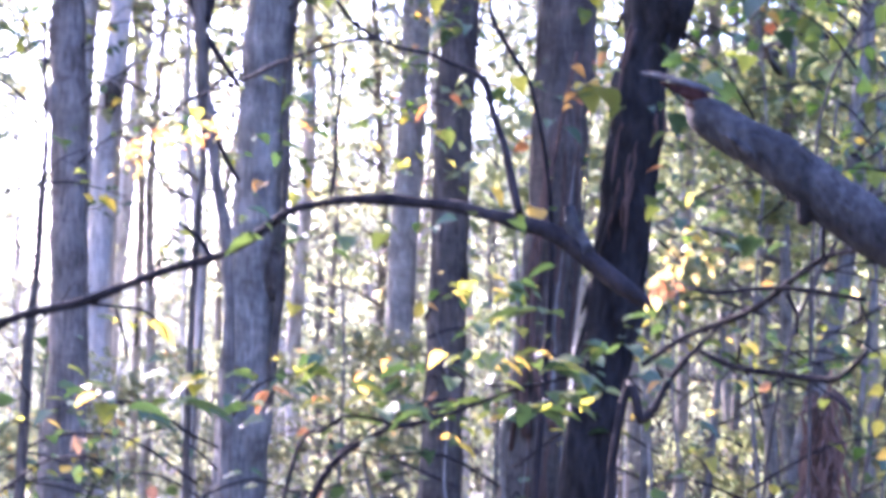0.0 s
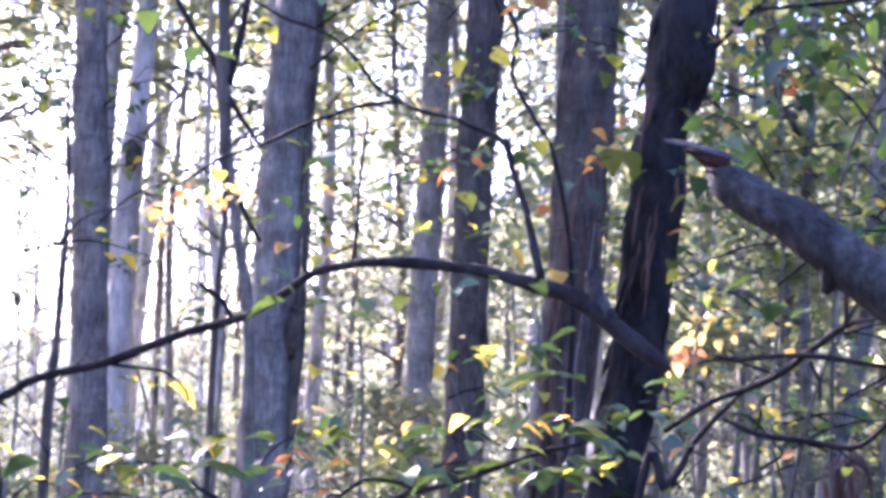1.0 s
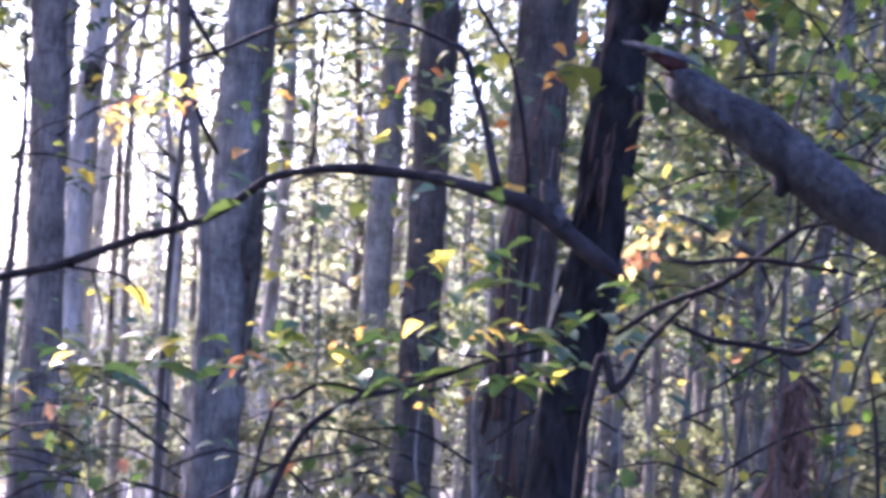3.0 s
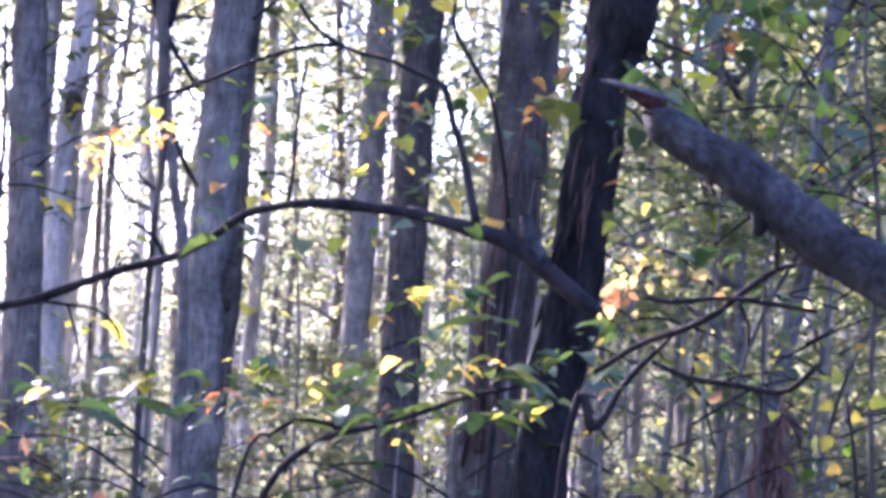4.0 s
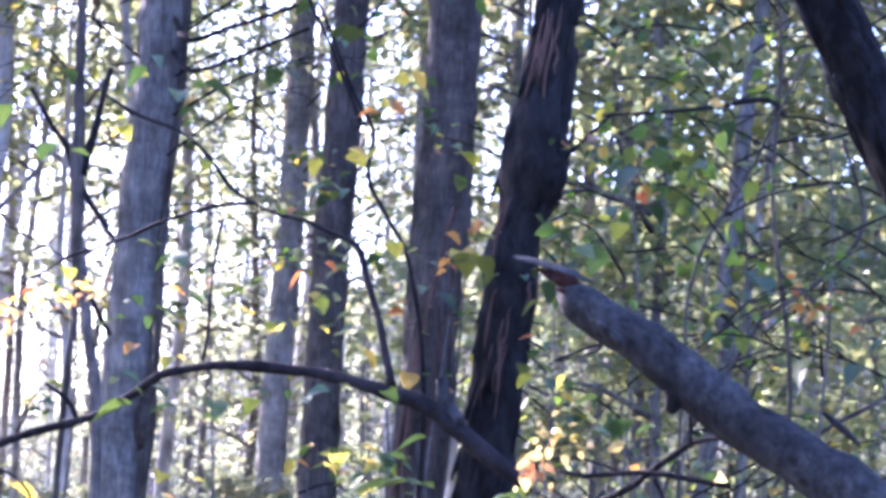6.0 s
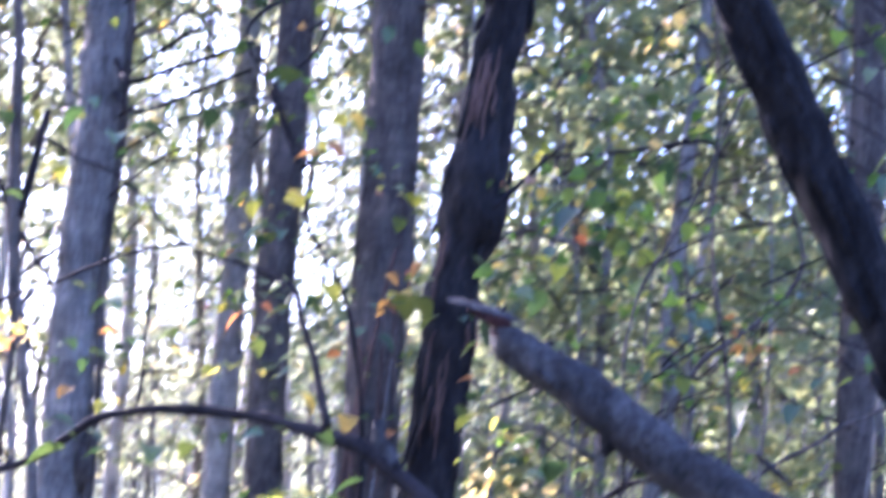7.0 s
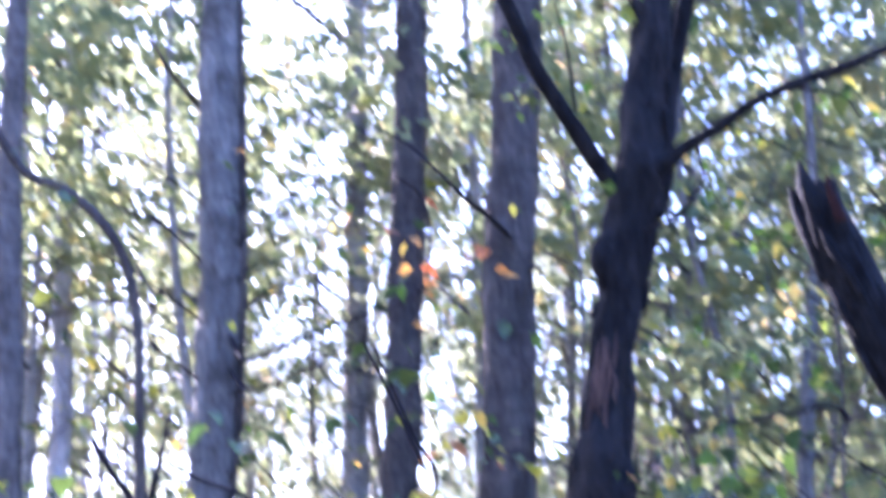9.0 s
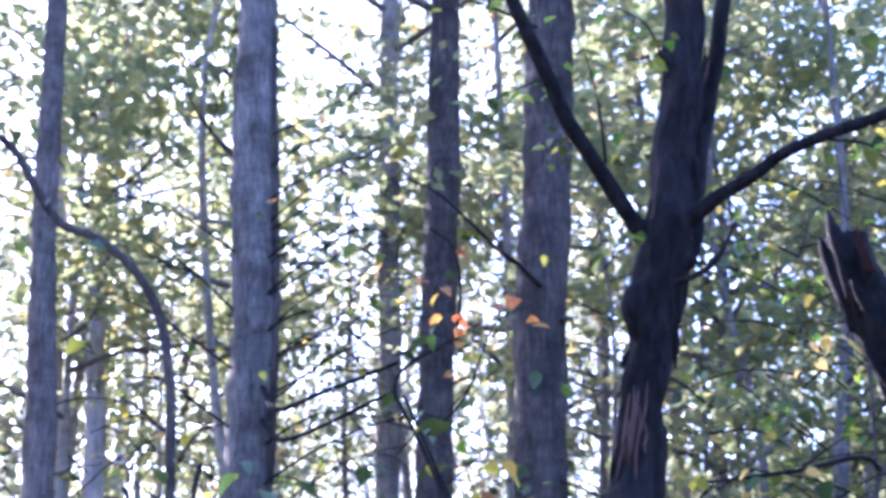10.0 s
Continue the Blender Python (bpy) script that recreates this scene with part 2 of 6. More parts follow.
def tube(points, sides=10, step=0.05, rough=0.06, origin=(0, 0, 0), grain=14.0, ridges=0.0, seed=0.0, closed=True):
    """Verts and faces of a woody stem through points (x, y, z, r): knobbly, with upright ridges where asked."""
    line = flow(points, step)
    origin = np.array(origin, float)
    verts, faces = [], []
    up = np.array((0.31, 0.87, 0.23))
    for i, q in enumerate(line):
        a = line[min(i + 1, len(line) - 1)][:3] - line[max(i - 1, 0)][:3]
        a = a / (np.linalg.norm(a) + 1e-9)
        u = np.cross(a, up)
        u /= np.linalg.norm(u) + 1e-9
        w = np.cross(a, u)
        for s in range(sides):
            th = 2 * math.pi * s / sides
            d = math.cos(th) * u + math.sin(th) * w
            c = q[:3] + d * q[3]
            k = 1 + rough * noise.noise((c[0] * grain + seed, c[1] * grain, c[2] * grain * 0.5))
            k += rough * 0.8 * noise.noise((q[0] * 3 + seed, q[1] * 3 + d[0], q[2] * 3 + d[1]))
            if ridges:
                k += ridges * abs(noise.noise((math.cos(th) * 3.1 + seed, math.sin(th) * 3.1, c[2] * 2.2))) * 2 - ridges * 0.4
            verts.append(tuple(q[:3] + d * max(0.001, q[3]) * k - origin))
    n = len(line)
    for i in range(n - 1):
        for s in range(sides):
            t = (s + 1) % sides
            faces.append((i * sides + s, i * sides + t, (i + 1) * sides + t, (i + 1) * sides + s))
    if closed:
        faces.append(tuple(range(sides))[::-1])
        faces.append(tuple((n - 1) * sides + s for s in range(sides)))
    return verts, faces


def join(*pieces):
    verts, faces = [], []
    for v, f in pieces:
        k = len(verts)
        verts += v
        faces += [tuple(i + k for i in q) for q in f]
    return verts, faces


def origin(ob):
    """The place of the thing that a part belongs to."""
    while ob.parent is not None:
        ob = ob.parent
    return ob.matrix_basis.translation


def stem(name, points, mat, parent, sides=8, step=0.05, rough=0.08, label="", ridges=0.0):
    """A branch or twig as one part of a thing, or of one of its parts."""
    o = origin(parent)
    v, f = tube(points, sides, step, rough, o, seed=len(points) + points[0][0] * 7, ridges=ridges)
    return part(name, mesh_of(name, v, f, mat), parent, label)


def leaf_mesh(name, mat, kind, curl, fold):
    """One leaf, 1 m long, its stalk at the origin, along +y; folded along the midrib and curled."""
    if kind == "oval":
        half = [(0.015, 0.0), (0.02, 0.12), (0.15, 0.20), (0.25, 0.34), (0.28, 0.50), (0.23, 0.68), (0.14, 0.83), (0.05, 0.95), (0.0, 1.0)]
    elif kind == "broad":
        half = [(0.015, 0.0), (0.02, 0.10), (0.22, 0.17), (0.34, 0.30), (0.36, 0.46), (0.29, 0.64), (0.17, 0.81), (0.06, 0.94), (0.0, 1.0)]
    else:
        half = [(0.02, 0.0), (0.03, 0.16), (0.40, 0.10), (0.24, 0.34), (0.52, 0.62), (0.20, 0.60), (0.0, 1.0)]
    verts, faces = [], []
    for x, y in half:
        z = -curl * y * y
        verts += [(-x, y, z + fold * x), (0, y if x > 0 else 1.0, z), (x, y, z + fold * x)]
    for i in range(len(half) - 1):
        a = 3 * i
        faces += [(a, a + 1, a + 4, a + 3), (a + 1, a + 2, a + 5, a + 4)]
    return mesh_of(name, verts, faces, mat)


LEAVES = {}
for tint, mat_ in LEAF.items():
    LEAVES[tint] = [leaf_mesh("leaf", mat_, k, c, f) for k, c, f in
                    (("oval", 0.15, 0.3), ("oval", 0.35, 0.5), ("oval", -0.1, 0.2), ("broad", 0.3, 0.4), ("lobed", 0.25, 0.25))]
rng = random.Random(11)


def leaf_at(parent, tint, place, size, yaw=None, tilt=None, lean=None, shape=None):
    """One leaf of its own on a twig. Without angles it hangs as chance has it, most lying rather flat."""
    me = LEAVES[tint][rng.choice((0, 0, 1, 1, 2, 2, 3, 3, 3)) if shape is None else shape]
    ob = new("leaf", me)
    ob.parent = parent
    o = origin(parent)
    if tilt is None and rng.random() < 0.1:
        # a few of them droop and show their faces
        tilt, lean, yaw = rng.uniform(-110, -35), rng.gauss(0, 35), rng.gauss(0, 45)
    e = Euler((radians(rng.gauss(-9, 13) if tilt is None else tilt), radians(rng.gauss(0, 14) if lean is None else lean),
               radians(rng.uniform(0, 360) if yaw is None else yaw)))
    ob.matrix_basis = Matrix.LocRotScale(Vector(place) - o, e, (size * 0.92,) * 3)
    return ob


def leaf_group(parent, tint, place, size, droop=12):
    """A leaf and the smaller ones beside it on the same twig."""
    def lying():
        return rng.uniform(0, 360), rng.gauss(-droop, 11), rng.gauss(0, 9 + 0.3 * droop)
    if tint == "orange" or tint == "dry":
        leaf_at(parent, tint, place, size * 0.95, rng.uniform(0, 360), rng.gauss(-16, 18), rng.gauss(0, 18), rng.choice((0, 1, 3)))
    else:
        leaf_at(parent, tint, place, size * 1.1, *lying(), rng.choice((1, 3, 3)))
    for _ in range(rng.choice((1, 1, 2, 2, 3))):
        d = (rng.uniform(-1, 1) * size * 1.3, rng.uniform(-1, 1) * size, rng.uniform(-0.5, 0.5) * size)
        other = tint if tint in ("yellow", "orange") and rng.random() < 0.45 else "green"
        leaf_at(parent, other, [p + q for p, q in zip(place, d)], size * rng.uniform(0.4, 0.85), *lying())


def spray(parent, points, count, tints, size=0.065, reach=0.05):
    """Leaves in two loose ranks along a twig through points."""
    line = flow([(*p[:3], 0.01) for p in points], 0.03)
    for k in range(count):
        q = line[min(len(line) - 1, int((k + rng.random()) / count * len(line)))]
        s = size * rng.uniform(0.7, 1.25)
        leaf_at(parent, rng.choice(tints), (q[0] + rng.uniform(-reach, reach), q[1] + rng.uniform(-reach, reach), q[2] + rng.uniform(-reach, reach) * 0.6), s)


def leaf_cloud(name, mat, centres, per, spread, size, seed, flat=0.5, plain=False):
    """Many small folded leaves in sprays round the given centres, one joined mesh."""
    r = np.random.default_rng(seed)
    # some sprays are full and some nearly bare
    full = r.poisson(1.9 * per * r.gamma(0.7, 1.43, len(centres)))
    c = np.repeat(np.array(centres, float), full, 0)
    n = len(c)
    c += r.normal(0, 1, (n, 3)) * np.array([spread, spread, spread * flat])
    # open gaps of half a metre and more between the clumps
    waves = [np.sin(c @ (r.normal(0, 1, 3) * 2.6) + r.uniform(0, 6.283)) for _ in range(4)]
    c = c[sum(waves) + r.normal(0, 0.3, n) > 0.16]
    n = len(c)
    s = size * r.uniform(0.6, 1.3, n)
    yaw, tilt = r.uniform(0, 6.283, n), r.normal(-0.3, 0.4, n)
    ax = np.stack([np.cos(yaw) * np.cos(tilt), np.sin(yaw) * np.cos(tilt), np.sin(tilt)], 1)
    side = np.stack([-np.sin(yaw), np.cos(yaw), 0 * yaw], 1)
    roll = r.normal(0, 0.5, n)
    nor = np.cross(ax, side)
    side = side * np.cos(roll)[:, None] + nor * np.sin(roll)[:, None]
    nor = np.cross(ax, side)
    w = s[:, None]
    tip, root = c + ax * w * 0.5, c - ax * w * 0.5
    lift = nor * w * 0.09
    if plain:
        v = np.stack([root, c + side * w * 0.36 + lift, tip, c - side * w * 0.36 + lift], 1).reshape(-1, 3)
        k = np.arange(n)[:, None] * 4
        f = np.concatenate([k + [0, 1, 2], k + [0, 2, 3]], 0)
        me = bpy.data.meshes.new(name)
        me.from_pydata(v.tolist(), [], f.tolist())
        me.materials.append(mat)
        me.update()
        return me
    v = np.stack([root, c + side * w * 0.33 + lift - ax * w * 0.05, tip, c - side * w * 0.33 + lift - ax * w * 0.05, c + ax * w * 0.28 + side * w * 0.2 + lift, c + ax * w * 0.28 - side * w * 0.2 + lift], 1).reshape(-1, 3)
    k = np.arange(n)[:, None] * 6
    f = np.concatenate([k + [0, 1, 4, 2], k + [0, 2, 5, 3]], 0)
    me = bpy.data.meshes.new(name)
    me.from_pydata(v.tolist(), [], f.tolist())
    me.materials.append(mat)
    me.update()
    return me


# ---------------------------------------------------------------- ground
rings = [0.0, 0.6, 1.2] + [2 + 0.8 * i for i in range(36)] + [33, 40, 50, 65, 80, 110, 160, 260, 500, 1000, 2000, 4000]
gv, gf, SEG = [(0, 0, 0)], [], 96
for d_ in rings[1:]:
    for s_ in range(SEG):
        a_ = 2 * math.pi * s_ / SEG
        gv.append((d_ * math.sin(a_), d_ * math.cos(a_), ground_z(d_ * math.sin(a_), d_ * math.cos(a_))))
for s_ in range(SEG):
    gf.append((0, 1 + (s_ + 1) % SEG, 1 + s_))
for i_ in range(len(rings) - 2):
    for s_ in range(SEG):
        t_ = (s_ + 1) % SEG
        gf.append((1 + i_ * SEG + s_, 1 + i_ * SEG + t_, 1 + (i_ + 1) * SEG + t_, 1 + (i_ + 1) * SEG + s_))
ground = tagged(new("ground", mesh_of("ground", gv, gf, LITTER)), "woodland floor of brown leaf litter and moss", "ground", kind="structure")

# glowing backdrop painted as a far misty hillside, wooded, beyond the trees
hill_m = bpy.data.materials.new("painted_mist_glow")
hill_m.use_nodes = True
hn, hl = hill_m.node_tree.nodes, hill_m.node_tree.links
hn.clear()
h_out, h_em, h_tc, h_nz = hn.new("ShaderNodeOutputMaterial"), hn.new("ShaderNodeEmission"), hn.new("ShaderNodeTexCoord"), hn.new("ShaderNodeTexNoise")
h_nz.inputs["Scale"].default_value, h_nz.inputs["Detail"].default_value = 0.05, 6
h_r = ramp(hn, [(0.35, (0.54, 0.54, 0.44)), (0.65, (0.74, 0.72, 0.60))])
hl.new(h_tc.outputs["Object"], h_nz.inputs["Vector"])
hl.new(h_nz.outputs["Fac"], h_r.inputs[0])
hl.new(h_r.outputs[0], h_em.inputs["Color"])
# haze glow painted in emission, brighter sunward; crowns show as darker and lighter clumps
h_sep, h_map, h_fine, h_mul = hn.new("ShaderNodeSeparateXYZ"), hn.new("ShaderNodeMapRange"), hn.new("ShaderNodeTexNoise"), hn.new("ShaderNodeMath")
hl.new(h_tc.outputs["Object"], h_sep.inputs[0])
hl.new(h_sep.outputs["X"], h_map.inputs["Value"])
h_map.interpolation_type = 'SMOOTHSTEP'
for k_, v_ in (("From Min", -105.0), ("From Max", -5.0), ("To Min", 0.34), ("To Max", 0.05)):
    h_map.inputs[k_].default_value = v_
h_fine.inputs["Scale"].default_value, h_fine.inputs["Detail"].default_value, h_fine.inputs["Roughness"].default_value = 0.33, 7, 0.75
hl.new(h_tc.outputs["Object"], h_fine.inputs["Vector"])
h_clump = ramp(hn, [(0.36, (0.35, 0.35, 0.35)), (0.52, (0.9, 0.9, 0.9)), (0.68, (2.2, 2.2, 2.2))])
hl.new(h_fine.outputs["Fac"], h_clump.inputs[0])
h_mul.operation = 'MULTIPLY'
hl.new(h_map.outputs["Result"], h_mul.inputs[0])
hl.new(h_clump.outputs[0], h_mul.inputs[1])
# valley shade painted in: the glow weakens towards the foot
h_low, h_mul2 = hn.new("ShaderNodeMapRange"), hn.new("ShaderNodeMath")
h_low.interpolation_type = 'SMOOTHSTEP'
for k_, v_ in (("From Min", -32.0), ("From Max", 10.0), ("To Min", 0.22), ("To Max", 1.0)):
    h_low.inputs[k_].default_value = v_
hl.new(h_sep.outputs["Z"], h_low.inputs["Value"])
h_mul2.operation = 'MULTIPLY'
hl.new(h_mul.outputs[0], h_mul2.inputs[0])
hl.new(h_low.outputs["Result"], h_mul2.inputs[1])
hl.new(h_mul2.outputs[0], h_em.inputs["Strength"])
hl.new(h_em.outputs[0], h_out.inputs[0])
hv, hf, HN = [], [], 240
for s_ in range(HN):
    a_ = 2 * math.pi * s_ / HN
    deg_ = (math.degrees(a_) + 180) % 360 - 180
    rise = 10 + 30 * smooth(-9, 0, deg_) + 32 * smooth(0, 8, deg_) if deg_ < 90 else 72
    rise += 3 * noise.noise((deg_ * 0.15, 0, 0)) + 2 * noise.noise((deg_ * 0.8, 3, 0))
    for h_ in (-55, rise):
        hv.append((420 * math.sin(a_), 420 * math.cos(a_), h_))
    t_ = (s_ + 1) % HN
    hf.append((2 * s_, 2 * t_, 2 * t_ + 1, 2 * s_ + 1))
backdrop = tagged(new("backdrop", mesh_of("backdrop", hv, hf, hill_m)), "glowing backdrop painted as a pale misty wooded hillside far beyond the trees", "hillside", kind="structure")

# ---------------------------------------------------------------- the standing trees


def crown_of(parent, name, base, height, seed, count=26, per=60, spread=0.5, size=0.075, wide=2.2, mat=None, plain=True):
    """Limbs and leaf sprays round the upper stem; returns nothing."""
    r, w = random.Random(seed), random.Random(seed + 5)
    pieces, centres = [], []
    for k in range(count):
        h = base + (height - base) * (k + r.random()) / count
        a, reach = r.uniform(0, 6.283), wide * r.uniform(0.45, 1.0) * (1.15 - 0.6 * (h - base) / (height - base))
        tip = (math.cos(a) * reach, math.sin(a) * reach, h + reach * r.uniform(0.1, 0.6))
        mid = (tip[0] * 0.5, tip[1] * 0.5, h + reach * 0.12)
        # crooked limbs that fork towards their ends
        line = [(0, 0, h - 0.05, 0.022)] + [(tip[0] * q + w.gauss(0, 0.05), tip[1] * q + w.gauss(0, 0.05), float(np.interp(q, (0, 0.5, 1), (h, mid[2], tip[2]))) + w.gauss(0, 0.05), 0.022 * (1.05 - q) ** 1.3) for q in (0.25, 0.5, 0.75)] + [(*tip, 0.002)]
        pieces.append(tube(line, 5, 0.2, 0.08))
        for x, y, z, g in line[1:4]:
            b, l = a + w.choice((-1, 1)) * w.uniform(0.4, 1.1), reach * w.uniform(0.2, 0.4)
            pieces.append(tube([(x, y, z, g * 0.6), (x + math.cos(b) * l * 0.5, y + math.sin(b) * l * 0.5, z + l * w.uniform(-0.05, 0.3), g * 0.35), (x + math.cos(b) * l, y + math.sin(b) * l, z + l * w.uniform(-0.1, 0.5), 0.0015)], 4, 0.25, 0.08))
        for q in (0.5, 0.75, 1.0, 1.1):
            centres.append((tip[0] * q + r.gauss(0, 0.2), tip[1] * q + r.gauss(0, 0.2), mid[2] + (tip[2] - mid[2]) * (2 * q - 1) + r.gauss(0, 0.15)))
    v, f = join(*pieces)
    tagged(part("branchwork", mesh_of("branchwork", v, f, BARK_GREY), parent), kind="stuff")
    tagged(part(name, leaf_cloud(name, mat or FOLIAGE, centres, per, spread * 0.85, size, seed, 0.42, plain), parent), kind="stuff")


def trunk_tree(x, y, axis, mat, label, height, seed, sides=28, step=0.06, ridges=0.08, rough=0.16):
    """A tall tree: its trunk follows axis (x, z, r) in the plane y, runs down to a flared foot and up to its crown."""
    gz = ground_z(x, y)
    t = thing("tree", (x, y, gz), label, "tree", "trees of the wood")
    top = axis[-1]
    r0 = axis[0][2]
    pts = [(x, y, gz - 0.1, r0 * 1.7), (x + (axis[0][0] - x) * 0.25, y, gz + 0.3, r0 * 1.18)] + [(a, y, z, r) for a, z, r in axis]
    slope = (axis[-1][0] - axis[0][0]) / max(0.5, axis[-1][1] - axis[0][1])
    z = top[1]
    while z < height:
        z = min(height, z + 1.6)
        k = (z - top[1]) / (height - top[1])
        pts.append((top[0] + slope * (z - top[1]) * 0.6, y + 0.15 * k, z, max(0.015, top[2] * (1 - 0.9 * k))))
    stem("trunk", pts, mat, t, sides, step, rough, ridges=ridges)
    return t, pts


def tree_top(t, pts, base, height, seed, **kw):
    """Limbs and a crown along the upper part of a leaning stem."""
    o = Vector(t.matrix_basis.translation)
    r = random.Random(seed)
    pieces, centres = [], []
    count, per, wide = kw.get("count", 22), kw.get("per", 8), kw.get("wide", 2.2)
    zs = [p[2] for p in pts]
    for k in range(count):
        h = base + (height - base) * (k + r.random()) / count
        sx = float(np.interp(h, zs, [p[0] for p in pts])) - o.x
        sy = float(np.interp(h, zs, [p[1] for p in pts])) - o.y
        a, reach = r.uniform(0, 6.283), wide * r.uniform(0.45, 1.0)
        tip = (sx + math.cos(a) * reach, sy + math.sin(a) * reach, h - o.z + reach * r.uniform(0.1, 0.6))
        mid = (sx + math.cos(a) * reach * 0.5, sy + math.sin(a) * reach * 0.5, h - o.z + reach * 0.12)
        pieces.append(tube([(sx, sy, h - o.z - 0.05, 0.03), (*mid, 0.016), (*tip, 0.004)], 5, 0.3, 0.05))
        for q in (0.5, 0.8, 1.05):
            centres.append((sx + (tip[0] - sx) * q, sy + (tip[1] - sy) * q, mid[2] + (tip[2] - mid[2]) * (2 * q - 1)))
    v, f = join(*pieces)
    tagged(part("branchwork", mesh_of("branchwork", v, f, BARK_GREY), t), kind="stuff")
    tagged(part("crown", leaf_cloud("crown", FOLIAGE, centres, per, 0.4, 0.12, seed), t), kind="stuff")


TALL = "tall straight tree with finely furrowed grey bark"
tree_b, pb = trunk_tree(-1.08, 9.5, [(-1.05, 1.2, 0.136), (-1.03, 1.5, 0.134), (-1.01, 2.1, 0.13), (-0.97, 2.9, 0.128), (-0.93, 3.7, 0.128), (-0.91, 4.4, 0.126), (-0.93, 5.0, 0.122), (-0.94, 6.0, 0.115)], BARK_GREY, "tall grey-barked tree lit pale by the low sun", 15, 3)
tree_d, pd = trunk_tree(0.38, 8.6, [(0.46, 1.3, 0.142), (0.52, 1.9, 0.138), (0.55, 2.5, 0.135), (0.59, 3.2, 0.132), (0.60, 3.7, 0.130), (0.61, 4.3, 0.130), (0.65, 4.75, 0.126), (0.70, 5.8, 0.12)], BARK_BROWN, TALL, 15, 4)
tree_c, pc = trunk_tree(-0.32, 13, [(-0.30, 1.9, 0.105), (-0.25, 3.2, 0.1), (-0.23, 4.4, 0.095), (-0.225, 5.3, 0.085), (-0.23, 7.05, 0.08)], BARK_ASH, "slender grey tree standing further back", 15, 5, 18, 0.12)
tree_k, pk = trunk_tree(0.0, 10, [(0.03, 1.7, 0.11), (0.04, 2.5, 0.105), (0.07, 3.4, 0.105), (0.11, 4.5, 0.1), (0.14, 5.2, 0.1)], BARK_BROWN, "grey-brown tree with rough bark", 14, 6, 22, 0.08)
tree_f, pf = trunk_tree(3.0, 9, [(3.06, 1.6, 0.1), (3.1, 2.6, 0.098), (3.16, 3.8, 0.097), (3.18, 4.6, 0.097)], BARK_BROWN, TALL, 14, 7, 22, 0.08)
tree_a, pa = trunk_tree(-1.88, 9, [(-1.90, 0.7, 0.118), (-1.885, 1.1, 0.106), (-1.88, 1.5, 0.097), (-1.9, 2.25, 0.09), (-1.92, 2.7, 0.089), (-1.94, 3.1, 0.084), (-1.95, 3.6, 0.08), (-1.97, 4.2, 0.072), (-2.0, 5.0, 0.064), (-2.0, 6.0, 0.056)], BARK_TAN, "brown-grey tree standing against the sun", 13, 8, 22, 0.08)
tree_p, pp = trunk_tree(-2.5, 13, [(-2.50, 1.04, 0.088), (-2.52, 2.03, 0.085), (-2.48, 3.1, 0.082), (-2.40, 4.15, 0.076), (-2.44, 5.3, 0.068), (-2.44, 6.0, 0.062), (-2.46, 7.6, 0.05)], BARK_HAZED, "slender leaning tree, its bark paled for the glare", 13, 9, 14, 0.15)
tree_o, po = trunk_tree(-3.2, 17, [(-3.25, 0.9, 0.113), (-3.25, 2.0, 0.113), (-3.24, 3.1, 0.113), (-3.19, 4.0, 0.108), (-3.13, 5.3, 0.092)], BARK_HAZED, "slender tree, its bark paled for the glare", 13, 10, 14, 0.15)
tree_q, pq = trunk_tree(-2.75, 14, [(-2.88, 2.8, 0.1), (-2.94, 4.2, 0.094), (-2.97, 5.0, 0.093), (-3.02, 7.0, 0.089), (-3.01, 8.2, 0.08)], BARK_HAZED, TALL, 14, 12, 14, 0.15)
for t_, p_, base_, h_, s_ in ((tree_b, pb, 7.6, 15, 31), (tree_d, pd, 7.4, 15, 32), (tree_c, pc, 7.0, 15, 33), (tree_k, pk, 6.4, 14, 34), (tree_f, pf, 5.8, 14, 35),
                              (tree_a, pa, 7.0, 13, 36), (tree_p, pp, 8.2, 13, 37), (tree_o, po, 6.0, 13, 38), (tree_q, pq, 7.0, 14, 39)):
    tree_top(t_, p_, base_, h_, s_)

# the dark forked tree with shaggy bark
gz = ground_z(0.35, 5.6)
tree_e = thing("forked_tree", (0.35, 5.6, gz), "dark forked tree with shaggy peeling bark and swollen burls", "tree", "trees of the wood")
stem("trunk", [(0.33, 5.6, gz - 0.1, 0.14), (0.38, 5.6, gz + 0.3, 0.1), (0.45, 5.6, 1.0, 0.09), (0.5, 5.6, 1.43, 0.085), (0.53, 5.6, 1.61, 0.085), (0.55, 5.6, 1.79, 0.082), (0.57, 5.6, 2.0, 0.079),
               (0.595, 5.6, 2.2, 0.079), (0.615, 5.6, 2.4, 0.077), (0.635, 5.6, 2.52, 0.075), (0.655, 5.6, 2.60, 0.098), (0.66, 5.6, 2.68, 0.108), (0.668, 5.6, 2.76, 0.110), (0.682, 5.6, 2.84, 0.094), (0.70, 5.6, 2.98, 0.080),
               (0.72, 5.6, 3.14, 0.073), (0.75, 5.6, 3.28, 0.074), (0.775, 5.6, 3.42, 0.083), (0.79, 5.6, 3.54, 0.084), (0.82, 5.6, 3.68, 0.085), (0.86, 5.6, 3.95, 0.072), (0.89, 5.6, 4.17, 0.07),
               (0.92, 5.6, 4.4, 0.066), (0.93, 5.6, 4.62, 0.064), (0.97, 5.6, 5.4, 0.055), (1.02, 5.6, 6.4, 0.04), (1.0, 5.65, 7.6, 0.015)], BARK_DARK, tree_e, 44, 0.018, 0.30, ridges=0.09)
